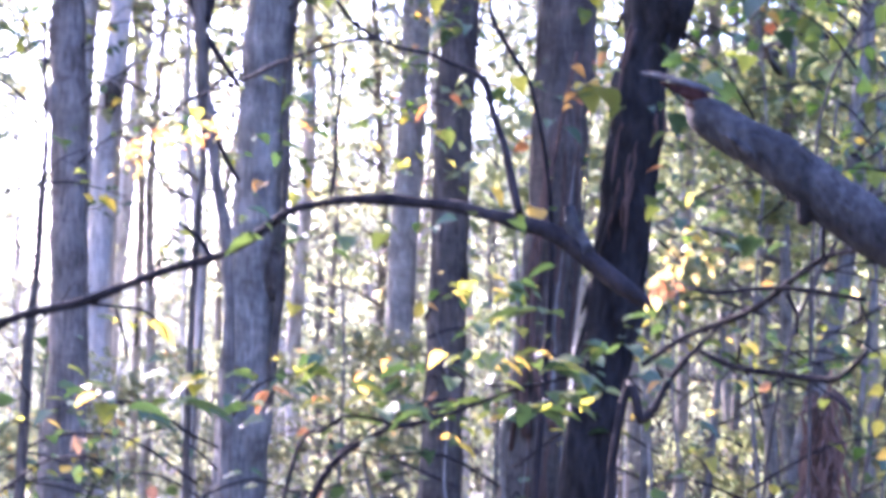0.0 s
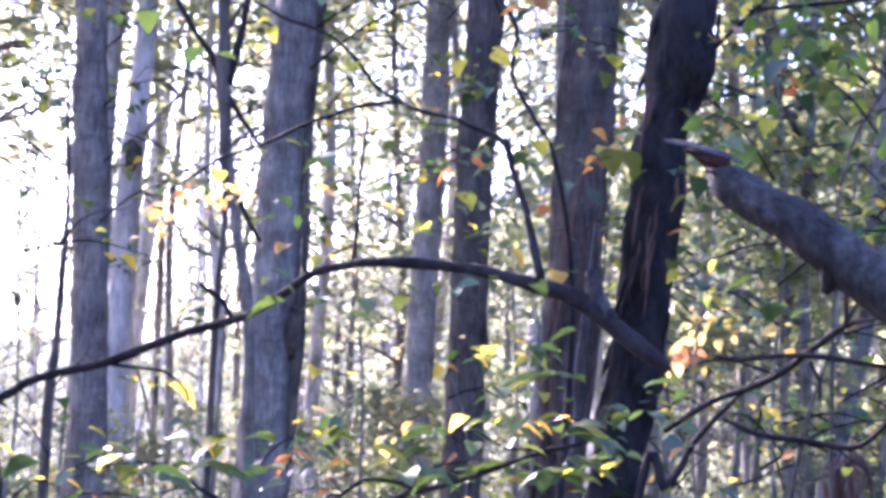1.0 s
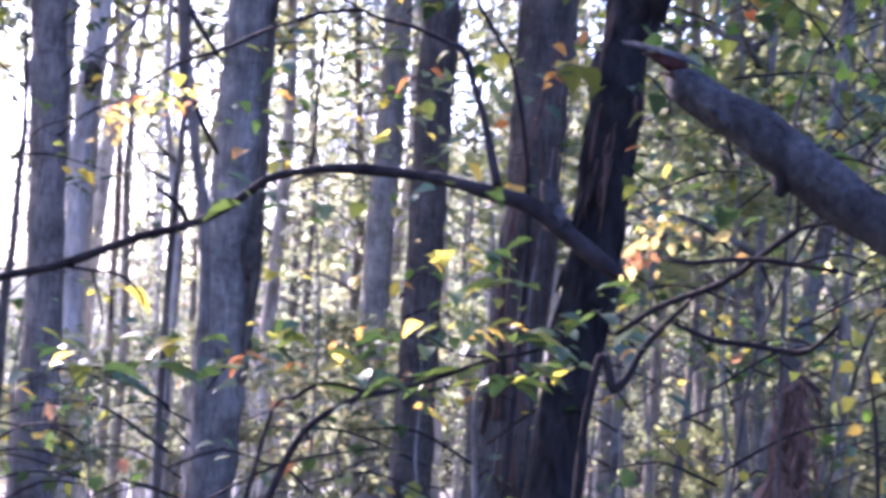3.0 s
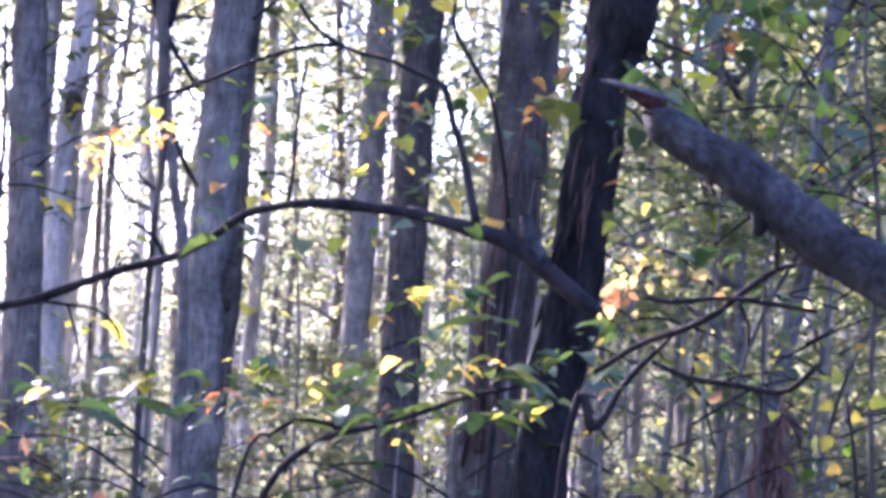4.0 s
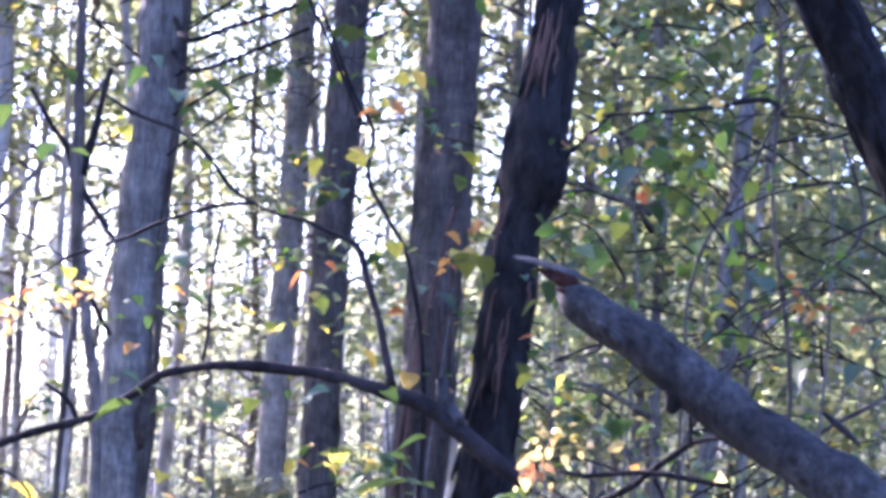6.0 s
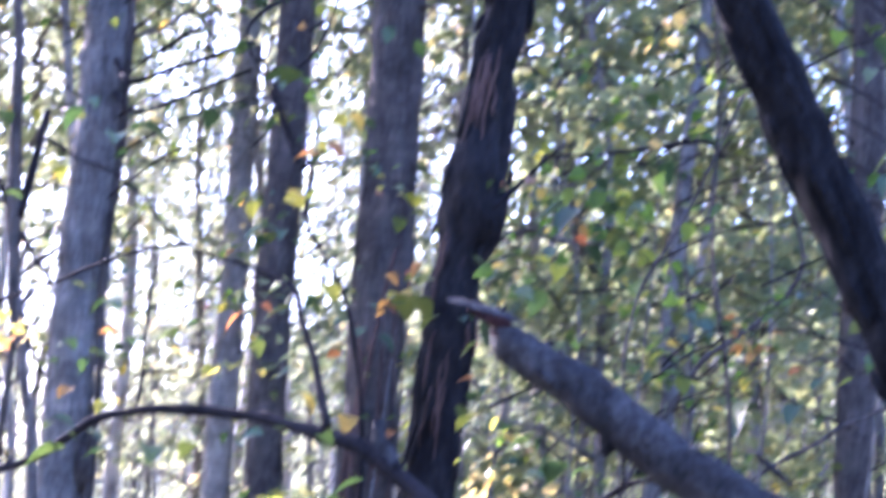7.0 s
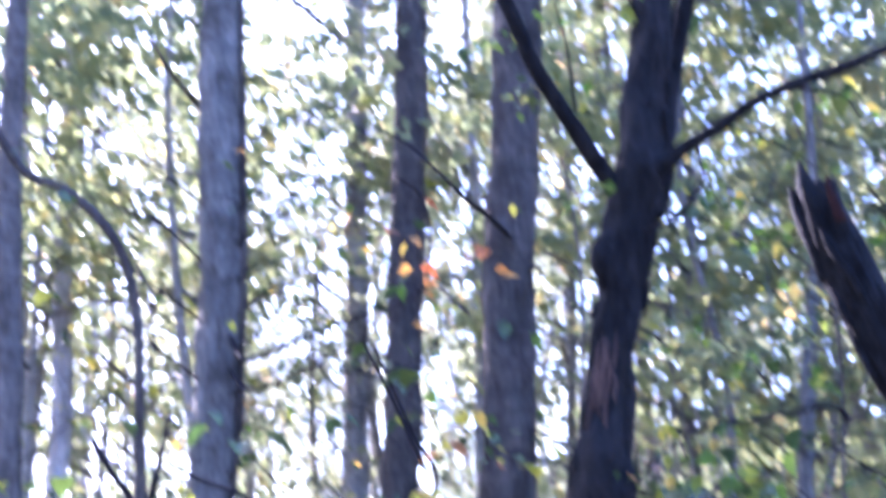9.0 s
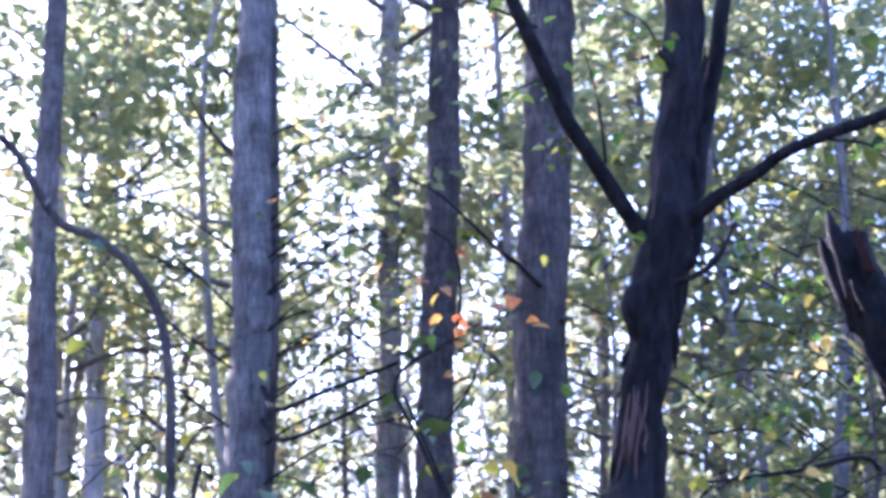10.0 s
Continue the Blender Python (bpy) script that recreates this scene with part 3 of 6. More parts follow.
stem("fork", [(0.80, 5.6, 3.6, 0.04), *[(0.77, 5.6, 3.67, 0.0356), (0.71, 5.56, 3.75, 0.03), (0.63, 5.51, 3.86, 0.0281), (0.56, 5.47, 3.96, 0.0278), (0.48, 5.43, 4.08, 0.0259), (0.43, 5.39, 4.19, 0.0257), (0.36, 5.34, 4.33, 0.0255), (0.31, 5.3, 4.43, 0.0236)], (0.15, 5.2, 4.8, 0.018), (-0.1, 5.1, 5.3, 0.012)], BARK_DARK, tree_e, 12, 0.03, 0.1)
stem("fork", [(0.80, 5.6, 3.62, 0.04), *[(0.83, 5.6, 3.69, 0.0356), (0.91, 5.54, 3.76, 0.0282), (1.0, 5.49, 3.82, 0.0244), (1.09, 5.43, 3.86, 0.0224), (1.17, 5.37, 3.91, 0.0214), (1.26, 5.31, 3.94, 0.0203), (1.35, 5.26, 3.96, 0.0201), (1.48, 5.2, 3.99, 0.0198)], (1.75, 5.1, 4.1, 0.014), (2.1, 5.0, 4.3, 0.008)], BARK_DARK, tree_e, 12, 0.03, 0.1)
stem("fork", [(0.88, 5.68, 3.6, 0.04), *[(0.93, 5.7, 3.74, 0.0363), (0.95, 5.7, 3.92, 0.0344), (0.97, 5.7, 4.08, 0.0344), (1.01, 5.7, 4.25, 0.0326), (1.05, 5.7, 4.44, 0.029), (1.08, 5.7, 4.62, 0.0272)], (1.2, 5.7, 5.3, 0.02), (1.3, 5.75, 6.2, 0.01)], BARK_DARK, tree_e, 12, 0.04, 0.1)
stem("twig", [(0.83, 5.5, 3.52, 0.0105), (0.91, 5.5, 3.55, 0.0096), (0.98, 5.5, 3.61, 0.0087), (1.04, 5.5, 3.73, 0.007)], BARK_TWIG, tree_e, 6, 0.03)
stem("twig", [(0.66, 5.56, 2.62, 0.009), *[(0.72, 5.5, 2.66, 0.0079), (0.82, 5.5, 2.76, 0.0061), (0.92, 5.5, 2.86, 0.0052)]], BARK_TWIG, tree_e, 6, 0.03)
stem("burl", [(0.735, 5.57, 3.31, 0.015), (0.712, 5.56, 3.38, 0.036), (0.700, 5.55, 3.44, 0.046), (0.708, 5.55, 3.49, 0.038), (0.74, 5.56, 3.54, 0.018)], BARK_DARK, tree_e, 14, 0.015, 0.2)

# the dead limb, broken off, that leans across the forked tree
limb = thing("fallen_limb", (2.6, 2.5, ground_z(2.6, 2.5)), "weathered grey fallen limb with a splintered broken tip", "fallen limb")
limb_line = [(0.470, 3.418, 2.064, 0.012), (0.480, 3.416, 2.052, 0.024), (0.494, 3.411, 2.036, 0.035), (0.512, 3.404, 2.022, 0.040), (0.553, 3.388, 1.993, 0.042), (0.633, 3.36, 1.942, 0.044), (0.76, 3.297, 1.838, 0.049), (0.82, 3.262, 1.788, 0.050), (0.92, 3.2, 1.718, 0.051), (1.0, 3.15, 1.66, 0.052),
             (1.35, 2.97, 1.35, 0.06), (1.8, 2.76, 0.9, 0.066), (2.3, 2.58, 0.36, 0.072), (2.62, 2.48, -0.02, 0.076)]
stem("bough", limb_line, BARK_LIMB, limb, 36, 0.010, 0.16, ridges=0.05)


def board(name, line, mat, parent, label=""):
    """A split plate of wood through points (x, y, z, half width, half thickness), ragged at its edges."""
    r = random.Random(int(abs(line[0][0]) * 1000))
    o = origin(parent)
    verts, faces = [], []
    for x, y, z, w, h in line:
        for u, v in ((-1, 0), (-0.6, 0.8), (0.1, 1), (0.7, 0.7), (1, -0.1), (0.5, -0.9), (-0.4, -1)):
            verts.append((x + r.gauss(0, 0.0015) - o.x, y + u * w * r.uniform(0.8, 1.1) - o.y, z + v * h * r.uniform(0.7, 1.2) + u * w * 0.35 - o.z))
    for i in range(len(line) - 1):
        for k in range(7):
            faces.append((i * 7 + k, i * 7 + (k + 1) % 7, i * 7 + 7 + (k + 1) % 7, i * 7 + 7 + k))
    faces += [tuple(range(7))[::-1], tuple(len(verts) - 7 + k for k in range(7))]
    return part(name, mesh_of(name, verts, faces, mat, False), parent, label)


stem("broken_end", [(0.50, 3.396, 2.056, 0.010), (0.478, 3.405, 2.066, 0.014), (0.455, 3.412, 2.076, 0.011), (0.435, 3.42, 2.084, 0.007), (0.418, 3.43, 2.091, 0.003)], WOOD_RAW, limb, 12, 0.006, 0.6, "raw reddish broken wood, darkened in colour for the shade under the plate")
board("splinter", [(0.53, 3.41, 2.066, 0.008, 0.003), (0.50, 3.415, 2.081, 0.024, 0.005), (0.465, 3.42, 2.092, 0.028, 0.006), (0.435, 3.43, 2.100, 0.025, 0.0055), (0.405, 3.44, 2.108, 0.018, 0.0045), (0.388, 3.45, 2.112, 0.012, 0.0035), (0.378, 3.452, 2.116, 0.004, 0.002)], BARK_LIMB, limb, "grey splintered plate of wood")
board("splinter", [(0.51, 3.39, 2.05, 0.006, 0.004), (0.475, 3.395, 2.062, 0.008, 0.006), (0.445, 3.40, 2.072, 0.006, 0.004), (0.43, 3.405, 2.078, 0.002, 0.002)], WOOD_RAW, limb, "raw reddish splinter")
board("splinter", [(0.50, 3.385, 2.03, 0.006, 0.005), (0.474, 3.39, 2.042, 0.005, 0.005), (0.455, 3.40, 2.05, 0.002, 0.002)], WOOD_RAW, limb, "raw reddish splinter")
for u_, a_ in ((0.58, -0.5), (0.66, 0.6), (0.76, -0.2), (0.84, 0.5), (0.89, -0.6), (0.97, 0.2)):
    z_ = float(np.interp(u_, [p[0] for p in limb_line[:8]], [p[2] for p in limb_line[:8]]))
    y_ = float(np.interp(u_, [p[0] for p in limb_line[:8]], [p[1] for p in limb_line[:8]]))
    c_ = (u_ + math.sin(a_) * 0.025, y_ - 0.046 * math.cos(a_), z_ + math.sin(a_) * 0.04)
    stem("bark_ridge", [(c_[0] - 0.035, c_[1] + 0.012, c_[2] + 0.028, 0.003), (c_[0] - 0.008, c_[1] + 0.004, c_[2] + 0.006, 0.009), (c_[0] + 0.01, c_[1] + 0.004, c_[2] - 0.01, 0.008), (c_[0] + 0.035, c_[1] + 0.012, c_[2] - 0.03, 0.003)], BARK_LIMB, limb, 7, 0.012, 0.5)
stem("knot", [(0.69, 3.33, 1.88, 0.03), (0.68, 3.33, 1.835, 0.018), (0.672, 3.33, 1.815, 0.008)], BARK_DARK, limb, 9, 0.012, 0.25)
stem("twig", [(0.42, 3.7, 1.54, 0.0059), (0.5, 3.65, 1.6, 0.007), (0.59, 3.6, 1.64, 0.0074), (0.64, 3.55, 1.67, 0.0073), (0.68, 3.5, 1.71, 0.0067), (0.74, 3.45, 1.76, 0.006), (0.77, 3.4, 1.77, 0.0038), (0.8, 3.35, 1.77, 0.0032)], BARK_TWIG, limb, 7, 0.03, 0.12)
stem("twig", [(0.72, 3.36, 1.85, 0.0048), (0.72, 3.36, 1.8, 0.0043), (0.72, 3.36, 1.75, 0.0048)], BARK_TWIG, limb, 7, 0.03, 0.12)
stem("twig", [(0.5, 3.6, 1.7, 0.0046), (0.55, 3.56, 1.69, 0.0051), (0.63, 3.52, 1.7, 0.005), (0.68, 3.48, 1.7, 0.0055), (0.75, 3.44, 1.69, 0.0055), (0.81, 3.4, 1.68, 0.0054)], BARK_TWIG, limb, 7, 0.03, 0.12)
stem("twig", [(0.54, 3.7, 1.57, 0.0047), (0.61, 3.66, 1.54, 0.0064), (0.7, 3.62, 1.53, 0.0069), (0.78, 3.58, 1.52, 0.0068), (0.81, 3.54, 1.54, 0.0062), (0.84, 3.5, 1.58, 0.0056)], BARK_TWIG, limb, 7, 0.03, 0.12)
stem("twig", [(0.68, 3.5, 1.69, 0.0045), (0.7, 3.5, 1.65, 0.0039), (0.7, 3.5, 1.61, 0.0028)], BARK_TWIG, limb, 7, 0.03, 0.12)

# the dead leaning trunk with a snapped top
lean = thing("leaning_dead_trunk", (2.42, 3.9, ground_z(2.42, 3.9)), "dark dead trunk leaning over, its top snapped off", "dead tree")
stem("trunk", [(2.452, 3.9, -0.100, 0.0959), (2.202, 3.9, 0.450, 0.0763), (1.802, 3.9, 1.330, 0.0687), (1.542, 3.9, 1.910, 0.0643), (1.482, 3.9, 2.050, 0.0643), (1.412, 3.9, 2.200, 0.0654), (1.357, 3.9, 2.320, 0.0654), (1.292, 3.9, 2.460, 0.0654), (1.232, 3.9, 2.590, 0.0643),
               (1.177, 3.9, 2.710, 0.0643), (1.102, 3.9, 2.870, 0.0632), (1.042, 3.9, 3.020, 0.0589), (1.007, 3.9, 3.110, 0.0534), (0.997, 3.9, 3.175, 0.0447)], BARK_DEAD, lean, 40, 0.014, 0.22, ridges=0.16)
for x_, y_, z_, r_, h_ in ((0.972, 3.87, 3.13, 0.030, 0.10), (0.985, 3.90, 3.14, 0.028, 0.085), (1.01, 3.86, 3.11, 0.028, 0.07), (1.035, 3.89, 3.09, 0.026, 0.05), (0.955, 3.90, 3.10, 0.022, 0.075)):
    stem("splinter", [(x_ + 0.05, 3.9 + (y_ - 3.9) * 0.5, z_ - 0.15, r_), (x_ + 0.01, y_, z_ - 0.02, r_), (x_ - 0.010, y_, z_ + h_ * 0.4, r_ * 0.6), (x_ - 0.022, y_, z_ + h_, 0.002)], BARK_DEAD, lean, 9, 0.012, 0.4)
stem("splinter", [(1.03, 3.84, 3.07, 0.016), (1.015, 3.84, 3.13, 0.012), (1.006, 3.84, 3.18, 0.003)], WOOD_RAW, lean, 8, 0.012, 0.4)
for k_ in range(34):
    # flakes of bark along the dead trunk
    u_ = 0.04 + k_ / 35.0
    x_, z_ = 1.0 + 0.62 * u_, 3.05 - 1.35 * u_
    a_ = rng.uniform(-1.5, 1.3)
    d_ = 0.062
    p_ = (x_ + math.sin(a_) * d_ * 0.9, 3.9 - math.cos(a_) * d_, z_ + math.sin(a_) * d_ * 0.35)
    l_ = rng.uniform(0.03, 0.10)
    stem("bark_flake", [(p_[0] - l_ * 0.42, p_[1], p_[2] + l_ * 0.9, 0.003), (p_[0] - l_ * 0.15, p_[1] - 0.003, p_[2] + l_ * 0.3, 0.011), (p_[0] + l_ * 0.1, p_[1] - 0.003, p_[2] - l_ * 0.2, 0.010), (p_[0] + l_ * 0.4, p_[1], p_[2] - l_ * 0.85, 0.002)], BARK_DEAD, lean, 7, 0.03, 0.4)

# the dark stem behind the leaning trunk
stem_g = thing("slender_tree", (3.6, 8, ground_z(3.6, 8)), "slender dark tree with a curved stem", "tree", "trees of the wood")
stem("trunk", [(3.62, 8, ground_z(3.6, 8) - 0.1, 0.075), (3.5, 8, 1.2, 0.065), (3.3, 8, 2.3, 0.06), (3.16, 8, 2.9, 0.058), (3.1, 8, 3.2, 0.058), (3.03, 8, 3.46, 0.055), (2.98, 8, 3.75, 0.053), (2.95, 8, 4.15, 0.048), (2.94, 8, 4.5, 0.045), (2.95, 8, 6.0, 0.03), (3.0, 8, 7.5, 0.01)], BARK_DARK, stem_g, 14, 0.06, 0.08)

# ---------------------------------------------------------------- the arching branch
arch = thing("arching_sapling", (-2.2, 5.3, ground_z(-2.2, 5.3)), "dark sapling bent over into a long arch", "sapling")
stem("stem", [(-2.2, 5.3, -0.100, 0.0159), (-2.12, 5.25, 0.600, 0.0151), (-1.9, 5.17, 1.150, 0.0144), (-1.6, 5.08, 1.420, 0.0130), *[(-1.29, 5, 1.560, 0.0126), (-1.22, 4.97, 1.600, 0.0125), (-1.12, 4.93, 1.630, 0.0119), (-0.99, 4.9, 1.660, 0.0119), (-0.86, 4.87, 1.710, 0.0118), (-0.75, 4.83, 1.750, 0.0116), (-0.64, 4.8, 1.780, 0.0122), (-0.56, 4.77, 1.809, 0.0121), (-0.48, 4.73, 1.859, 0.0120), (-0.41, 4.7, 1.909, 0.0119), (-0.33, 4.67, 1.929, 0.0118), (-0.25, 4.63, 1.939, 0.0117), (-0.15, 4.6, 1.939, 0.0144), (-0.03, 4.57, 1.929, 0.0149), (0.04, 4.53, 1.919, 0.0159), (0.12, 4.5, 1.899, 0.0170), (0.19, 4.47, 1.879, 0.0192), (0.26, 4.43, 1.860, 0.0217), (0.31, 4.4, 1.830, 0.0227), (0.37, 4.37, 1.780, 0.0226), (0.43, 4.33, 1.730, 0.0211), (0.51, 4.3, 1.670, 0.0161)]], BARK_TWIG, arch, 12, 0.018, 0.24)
stem("branch", [(0.36, 4.37, 1.8, 0.02), *[(0.34, 4.4, 1.83, 0.0238), (0.32, 4.4, 1.87, 0.0196), (0.31, 4.4, 1.92, 0.014)]], BARK_LIMB, arch, 9, 0.02, 0.15)
stem("twig", [(0.19, 4.45, 1.9, 0.0111), (0.17, 4.49, 1.99, 0.0100), (0.15, 4.52, 2.08, 0.0095), (0.12, 4.56, 2.17, 0.0090), (0.1, 4.6, 2.25, 0.0086), (0.07, 4.63, 2.28, 0.0075), (0.01, 4.67, 2.31, 0.0069), (-0.05, 4.71, 2.34, 0.0064), (-0.13, 4.74, 2.36, 0.0065), (-0.19, 4.78, 2.39, 0.0059), (-0.26, 4.82, 2.44, 0.0054), (-0.32, 4.85, 2.52, 0.0054), (-0.38, 4.89, 2.58, 0.0048), (-0.45, 4.93, 2.62, 0.0049), (-0.53, 4.96, 2.65, 0.0049), (-0.63, 5.0, 2.71, 0.0044)], BARK_TWIG, arch, 8, 0.02, 0.3)
stem("twig", [(-0.19, 4.9, 2.41, 0.0062), (-0.29, 4.91, 2.4, 0.0055), (-0.39, 4.93, 2.37, 0.0055), (-0.47, 4.94, 2.34, 0.0055), (-0.55, 4.95, 2.3, 0.0047), (-0.63, 4.96, 2.27, 0.0047), (-0.71, 4.97, 2.24, 0.0047), (-0.77, 4.99, 2.2, 0.004), (-0.84, 5.0, 2.16, 0.0032)], BARK_TWIG, arch, 8, 0.03, 0.12)
stem("twig", [(-0.3, 4.7, 1.95, 0.006), (-0.29, 4.7, 2.04, 0.0045), (-0.29, 4.7, 2.13, 0.0045), (-0.28, 4.7, 2.25, 0.0045), (-0.27, 4.7, 2.33, 0.0045)], BARK_TWIG, arch, 8, 0.03, 0.12)
stem("twig", [(-0.63, 4.8, 1.79, 0.0076), (-0.66, 4.8, 1.84, 0.0069), (-0.72, 4.8, 1.88, 0.0053)], BARK_TWIG, arch, 8, 0.03, 0.12)
stem("twig", [(-1.0, 4.9, 1.66, 0.0055), (-0.91, 4.9, 1.65, 0.0047), (-0.82, 4.9, 1.64, 0.0039), (-0.76, 4.9, 1.59, 0.0039), (-0.75, 4.9, 1.56, 0.0031)], BARK_TWIG, arch, 8, 0.03, 0.12)
stem("twig", [(-0.9, 4.9, 1.65, 0.0039), (-0.87, 4.9, 1.56, 0.0039), (-0.86, 4.9, 1.5, 0.0031)], BARK_TWIG, arch, 8, 0.03, 0.12)

# hooked and low twigs in front
low = thing("low_branch", (-0.55, 4.42, ground_z(-0.55, 4.42)), "thin dark twiggy shrub with a few leaves", "shrub")
stem("twig", [(-0.55, 4.42, 0.0, 0.012), (-0.45, 4.41, 0.7, 0.011), (-0.3, 4.4, 1.2, 0.01), *[(-0.16, 4.4, 1.34, 0.0084), (-0.07, 4.4, 1.37, 0.0077), (0.03, 4.4, 1.4, 0.007), (0.13, 4.4, 1.44, 0.0063), (0.21, 4.4, 1.47, 0.0056), (0.26, 4.4, 1.48, 0.0049)], (0.33, 4.4, 1.5, 0.003)], BARK_TWIG, low, 7, 0.03, 0.12)
stem("twig", [(-0.42, 4.42, 1.0, 0.008), *[(-0.35, 4.5, 1.31, 0.0057), (-0.3, 4.5, 1.34, 0.0057), (-0.24, 4.5, 1.38, 0.005), (-0.18, 4.5, 1.38, 0.005), (-0.1, 4.5, 1.36, 0.0043)]], BARK_TWIG, low, 7, 0.03, 0.12)
hook = thing("hooked_twig", (0.36, 3.8, ground_z(0.36, 3.8)), "dark dead twig bent into a hook", "twig")
stem("twig", [(0.36, 3.8, 0.0, 0.012), (0.35, 3.8, 0.8, 0.011), (0.37, 3.8, 1.3, 0.01), *[(0.4, 3.8, 1.49, 0.0097), (0.42, 3.8, 1.46, 0.0103), (0.43, 3.8, 1.42, 0.0109), (0.46, 3.8, 1.45, 0.0097), (0.49, 3.8, 1.51, 0.0079), (0.54, 3.8, 1.57, 0.0066), (0.56, 3.8, 1.59, 0.0054)], (0.62, 3.75, 1.66, 0.003)], BARK_TWIG, hook, 9, 0.02, 0.15)

# the thin forked snag and other young stems
snag = thing("young_tree", (-0.78, 6.4, ground_z(-0.78, 6.4)), "thin knotty young tree with a split top", "young tree")
stem("stem", [(-0.86, 6.4, -0.1, 0.016), (-0.90, 6.4, 0.9, 0.013), *[(-0.90, 6.4, 1.5, 0.012), (-0.889, 6.4, 1.94, 0.012), (-0.877, 6.4, 2.13, 0.011), (-0.872, 6.4, 2.3, 0.014), (-0.88, 6.4, 2.43, 0.0224), (-0.89, 6.4, 2.6, 0.0244), (-0.9, 6.4, 2.74, 0.0285), (-0.9, 6.4, 2.89, 0.0224), (-0.91, 6.4, 3.03, 0.0204)], *reversed([(-1.59, 6.4, 4.35, 0.0142), (-1.47, 6.4, 4.17, 0.0163), (-1.36, 6.4, 4.02, 0.0173), (-1.22, 6.4, 3.96, 0.0173), (-1.09, 6.4, 3.85, 0.0183), (-1.0, 6.4, 3.72, 0.0183), (-0.95, 6.4, 3.57, 0.0183), (-0.92, 6.4, 3.35, 0.0183), (-0.87, 6.4, 3.14, 0.0204), (-0.86, 6.4, 2.97, 0.0204)][:-2]), (-1.9, 6.4, 4.5, 0.007)], BARK_BROWN, snag, 12, 0.04, 0.15)
stem("stem", [(-0.76, 6.4, -0.1, 0.028), (-0.76, 6.4, 1.0, 0.024), (-0.764, 6.4, 1.6, 0.022), (-0.775, 6.4, 1.8, 0.021), (-0.785, 6.4, 1.946, 0.023), (-0.814, 6.4, 2.07, 0.021), (-0.835, 6.4, 2.20, 0.021), (-0.85, 6.4, 2.335, 0.018), (-0.878, 6.4, 2.5, 0.016)], BARK_TAN, snag, 12, 0.03, 0.22)
for line_ in ([(-0.88, 6.4, 2.7, 0.0183), (-0.84, 6.4, 2.89, 0.0142), (-0.82, 6.4, 3.01, 0.0122), (-0.8, 6.4, 3.1, 0.0112)], [(-0.91, 6.4, 2.7, 0.0122), (-0.94, 6.4, 2.8, 0.0112), (-1.0, 6.4, 2.88, 0.0102), (-1.08, 6.4, 3.01, 0.0092)], [(-0.88, 6.4, 2.66, 0.0122), (-0.82, 6.4, 2.57, 0.0102), (-0.75, 6.4, 2.47, 0.0081)], [(-0.83, 6.3, 2.33, 0.009), (-0.79, 6.3, 2.22, 0.009), (-0.73, 6.3, 2.12, 0.007)]):
    stem("branch", line_, BARK_TWIG, snag, 7, 0.04, 0.12)
rst = thing("young_tree", (1.07, 5.2, ground_z(1.07, 5.2)), "thin dark whip of a young tree", "young tree")
stem("stem", [(1.07, 5.2, -0.05, 0.008), (1.08, 5.2, 1.0, 0.006), *[(1.08, 5.2, 1.79, 0.005), (1.09, 5.2, 1.99, 0.005), (1.09, 5.2, 2.19, 0.005), (1.11, 5.2, 2.29, 0.005), (1.14, 5.2, 2.39, 0.0046), (1.21, 5.2, 2.51, 0.0046), (1.29, 5.2, 2.65, 0.0046)], (1.45, 5.2, 3.0, 0.004)], BARK_BROWN, rst, 8, 0.05, 0.12)
thin = thing("young_tree", (-1.66, 7, ground_z(-1.66, 7)), "thin dark whip of a young tree", "young tree")
stem("stem", [(-1.66, 7, -0.05, 0.028), *[(-1.63, 7.0, 1.15, 0.0223), (-1.62, 7.0, 1.55, 0.0223), (-1.6, 7.0, 1.77, 0.0156), (-1.59, 7.0, 2.04, 0.0134)], (-1.58, 7, 2.3, 0.01), (-1.6, 7, 2.8, 0.005)], BARK_BROWN, thin, 8, 0.06, 0.12)
# bark that peels from the forked tree in long fibres
AXIS_E = [(0.5, 1.43), (0.55, 1.79), (0.595, 2.2), (0.66, 2.64), (0.70, 2.98), (0.75, 3.28)]
fib = random.Random(3)
for low_z, high_z, side_, n_ in ((1.62, 2.3, -0.35, 9), (2.02, 2.42, 0.5, 3), (2.82, 3.2, -0.3, 10), (2.45, 2.6, -0.6, 3)):
    for _ in range(n_):
        top_ = fib.uniform(low_z + 0.6 * (high_z - low_z), high_z)
        end_ = top_ - fib.uniform(0.08, 0.3)
        ang_ = side_ + fib.uniform(-0.45, 0.45)
        line_ = []
        for k_ in range(5):
            z_ = top_ + (end_ - top_) * k_ / 4
            cx_ = float(np.interp(z_, [p[1] for p in AXIS_E], [p[0] for p in AXIS_E]))
            off_ = 0.088 + 0.006 * k_ * fib.random()
            line_.append((cx_ + math.sin(ang_) * off_ + fib.uniform(-0.004, 0.004), 5.6 - math.cos(ang_) * off_, z_, (0.002, 0.0045, 0.005, 0.004, 0.0015)[k_]))
            ang_ += fib.uniform(-0.06, 0.06)
        stem("bark_strip", line_, BARK_RED, tree_e, 5, 0.04, 0.3, "reddish peeling fibre of bark")
stem("knot", [(-0.925, 9.46, 2.03, 0.025), (-0.885, 9.44, 1.94, 0.05), (-0.89, 9.43, 1.85, 0.058), (-0.935, 9.46, 1.75, 0.03)], BARK_BROWN, tree_b, 12, 0.03, 0.3, "dark swollen knot")
flake = random.Random(8)
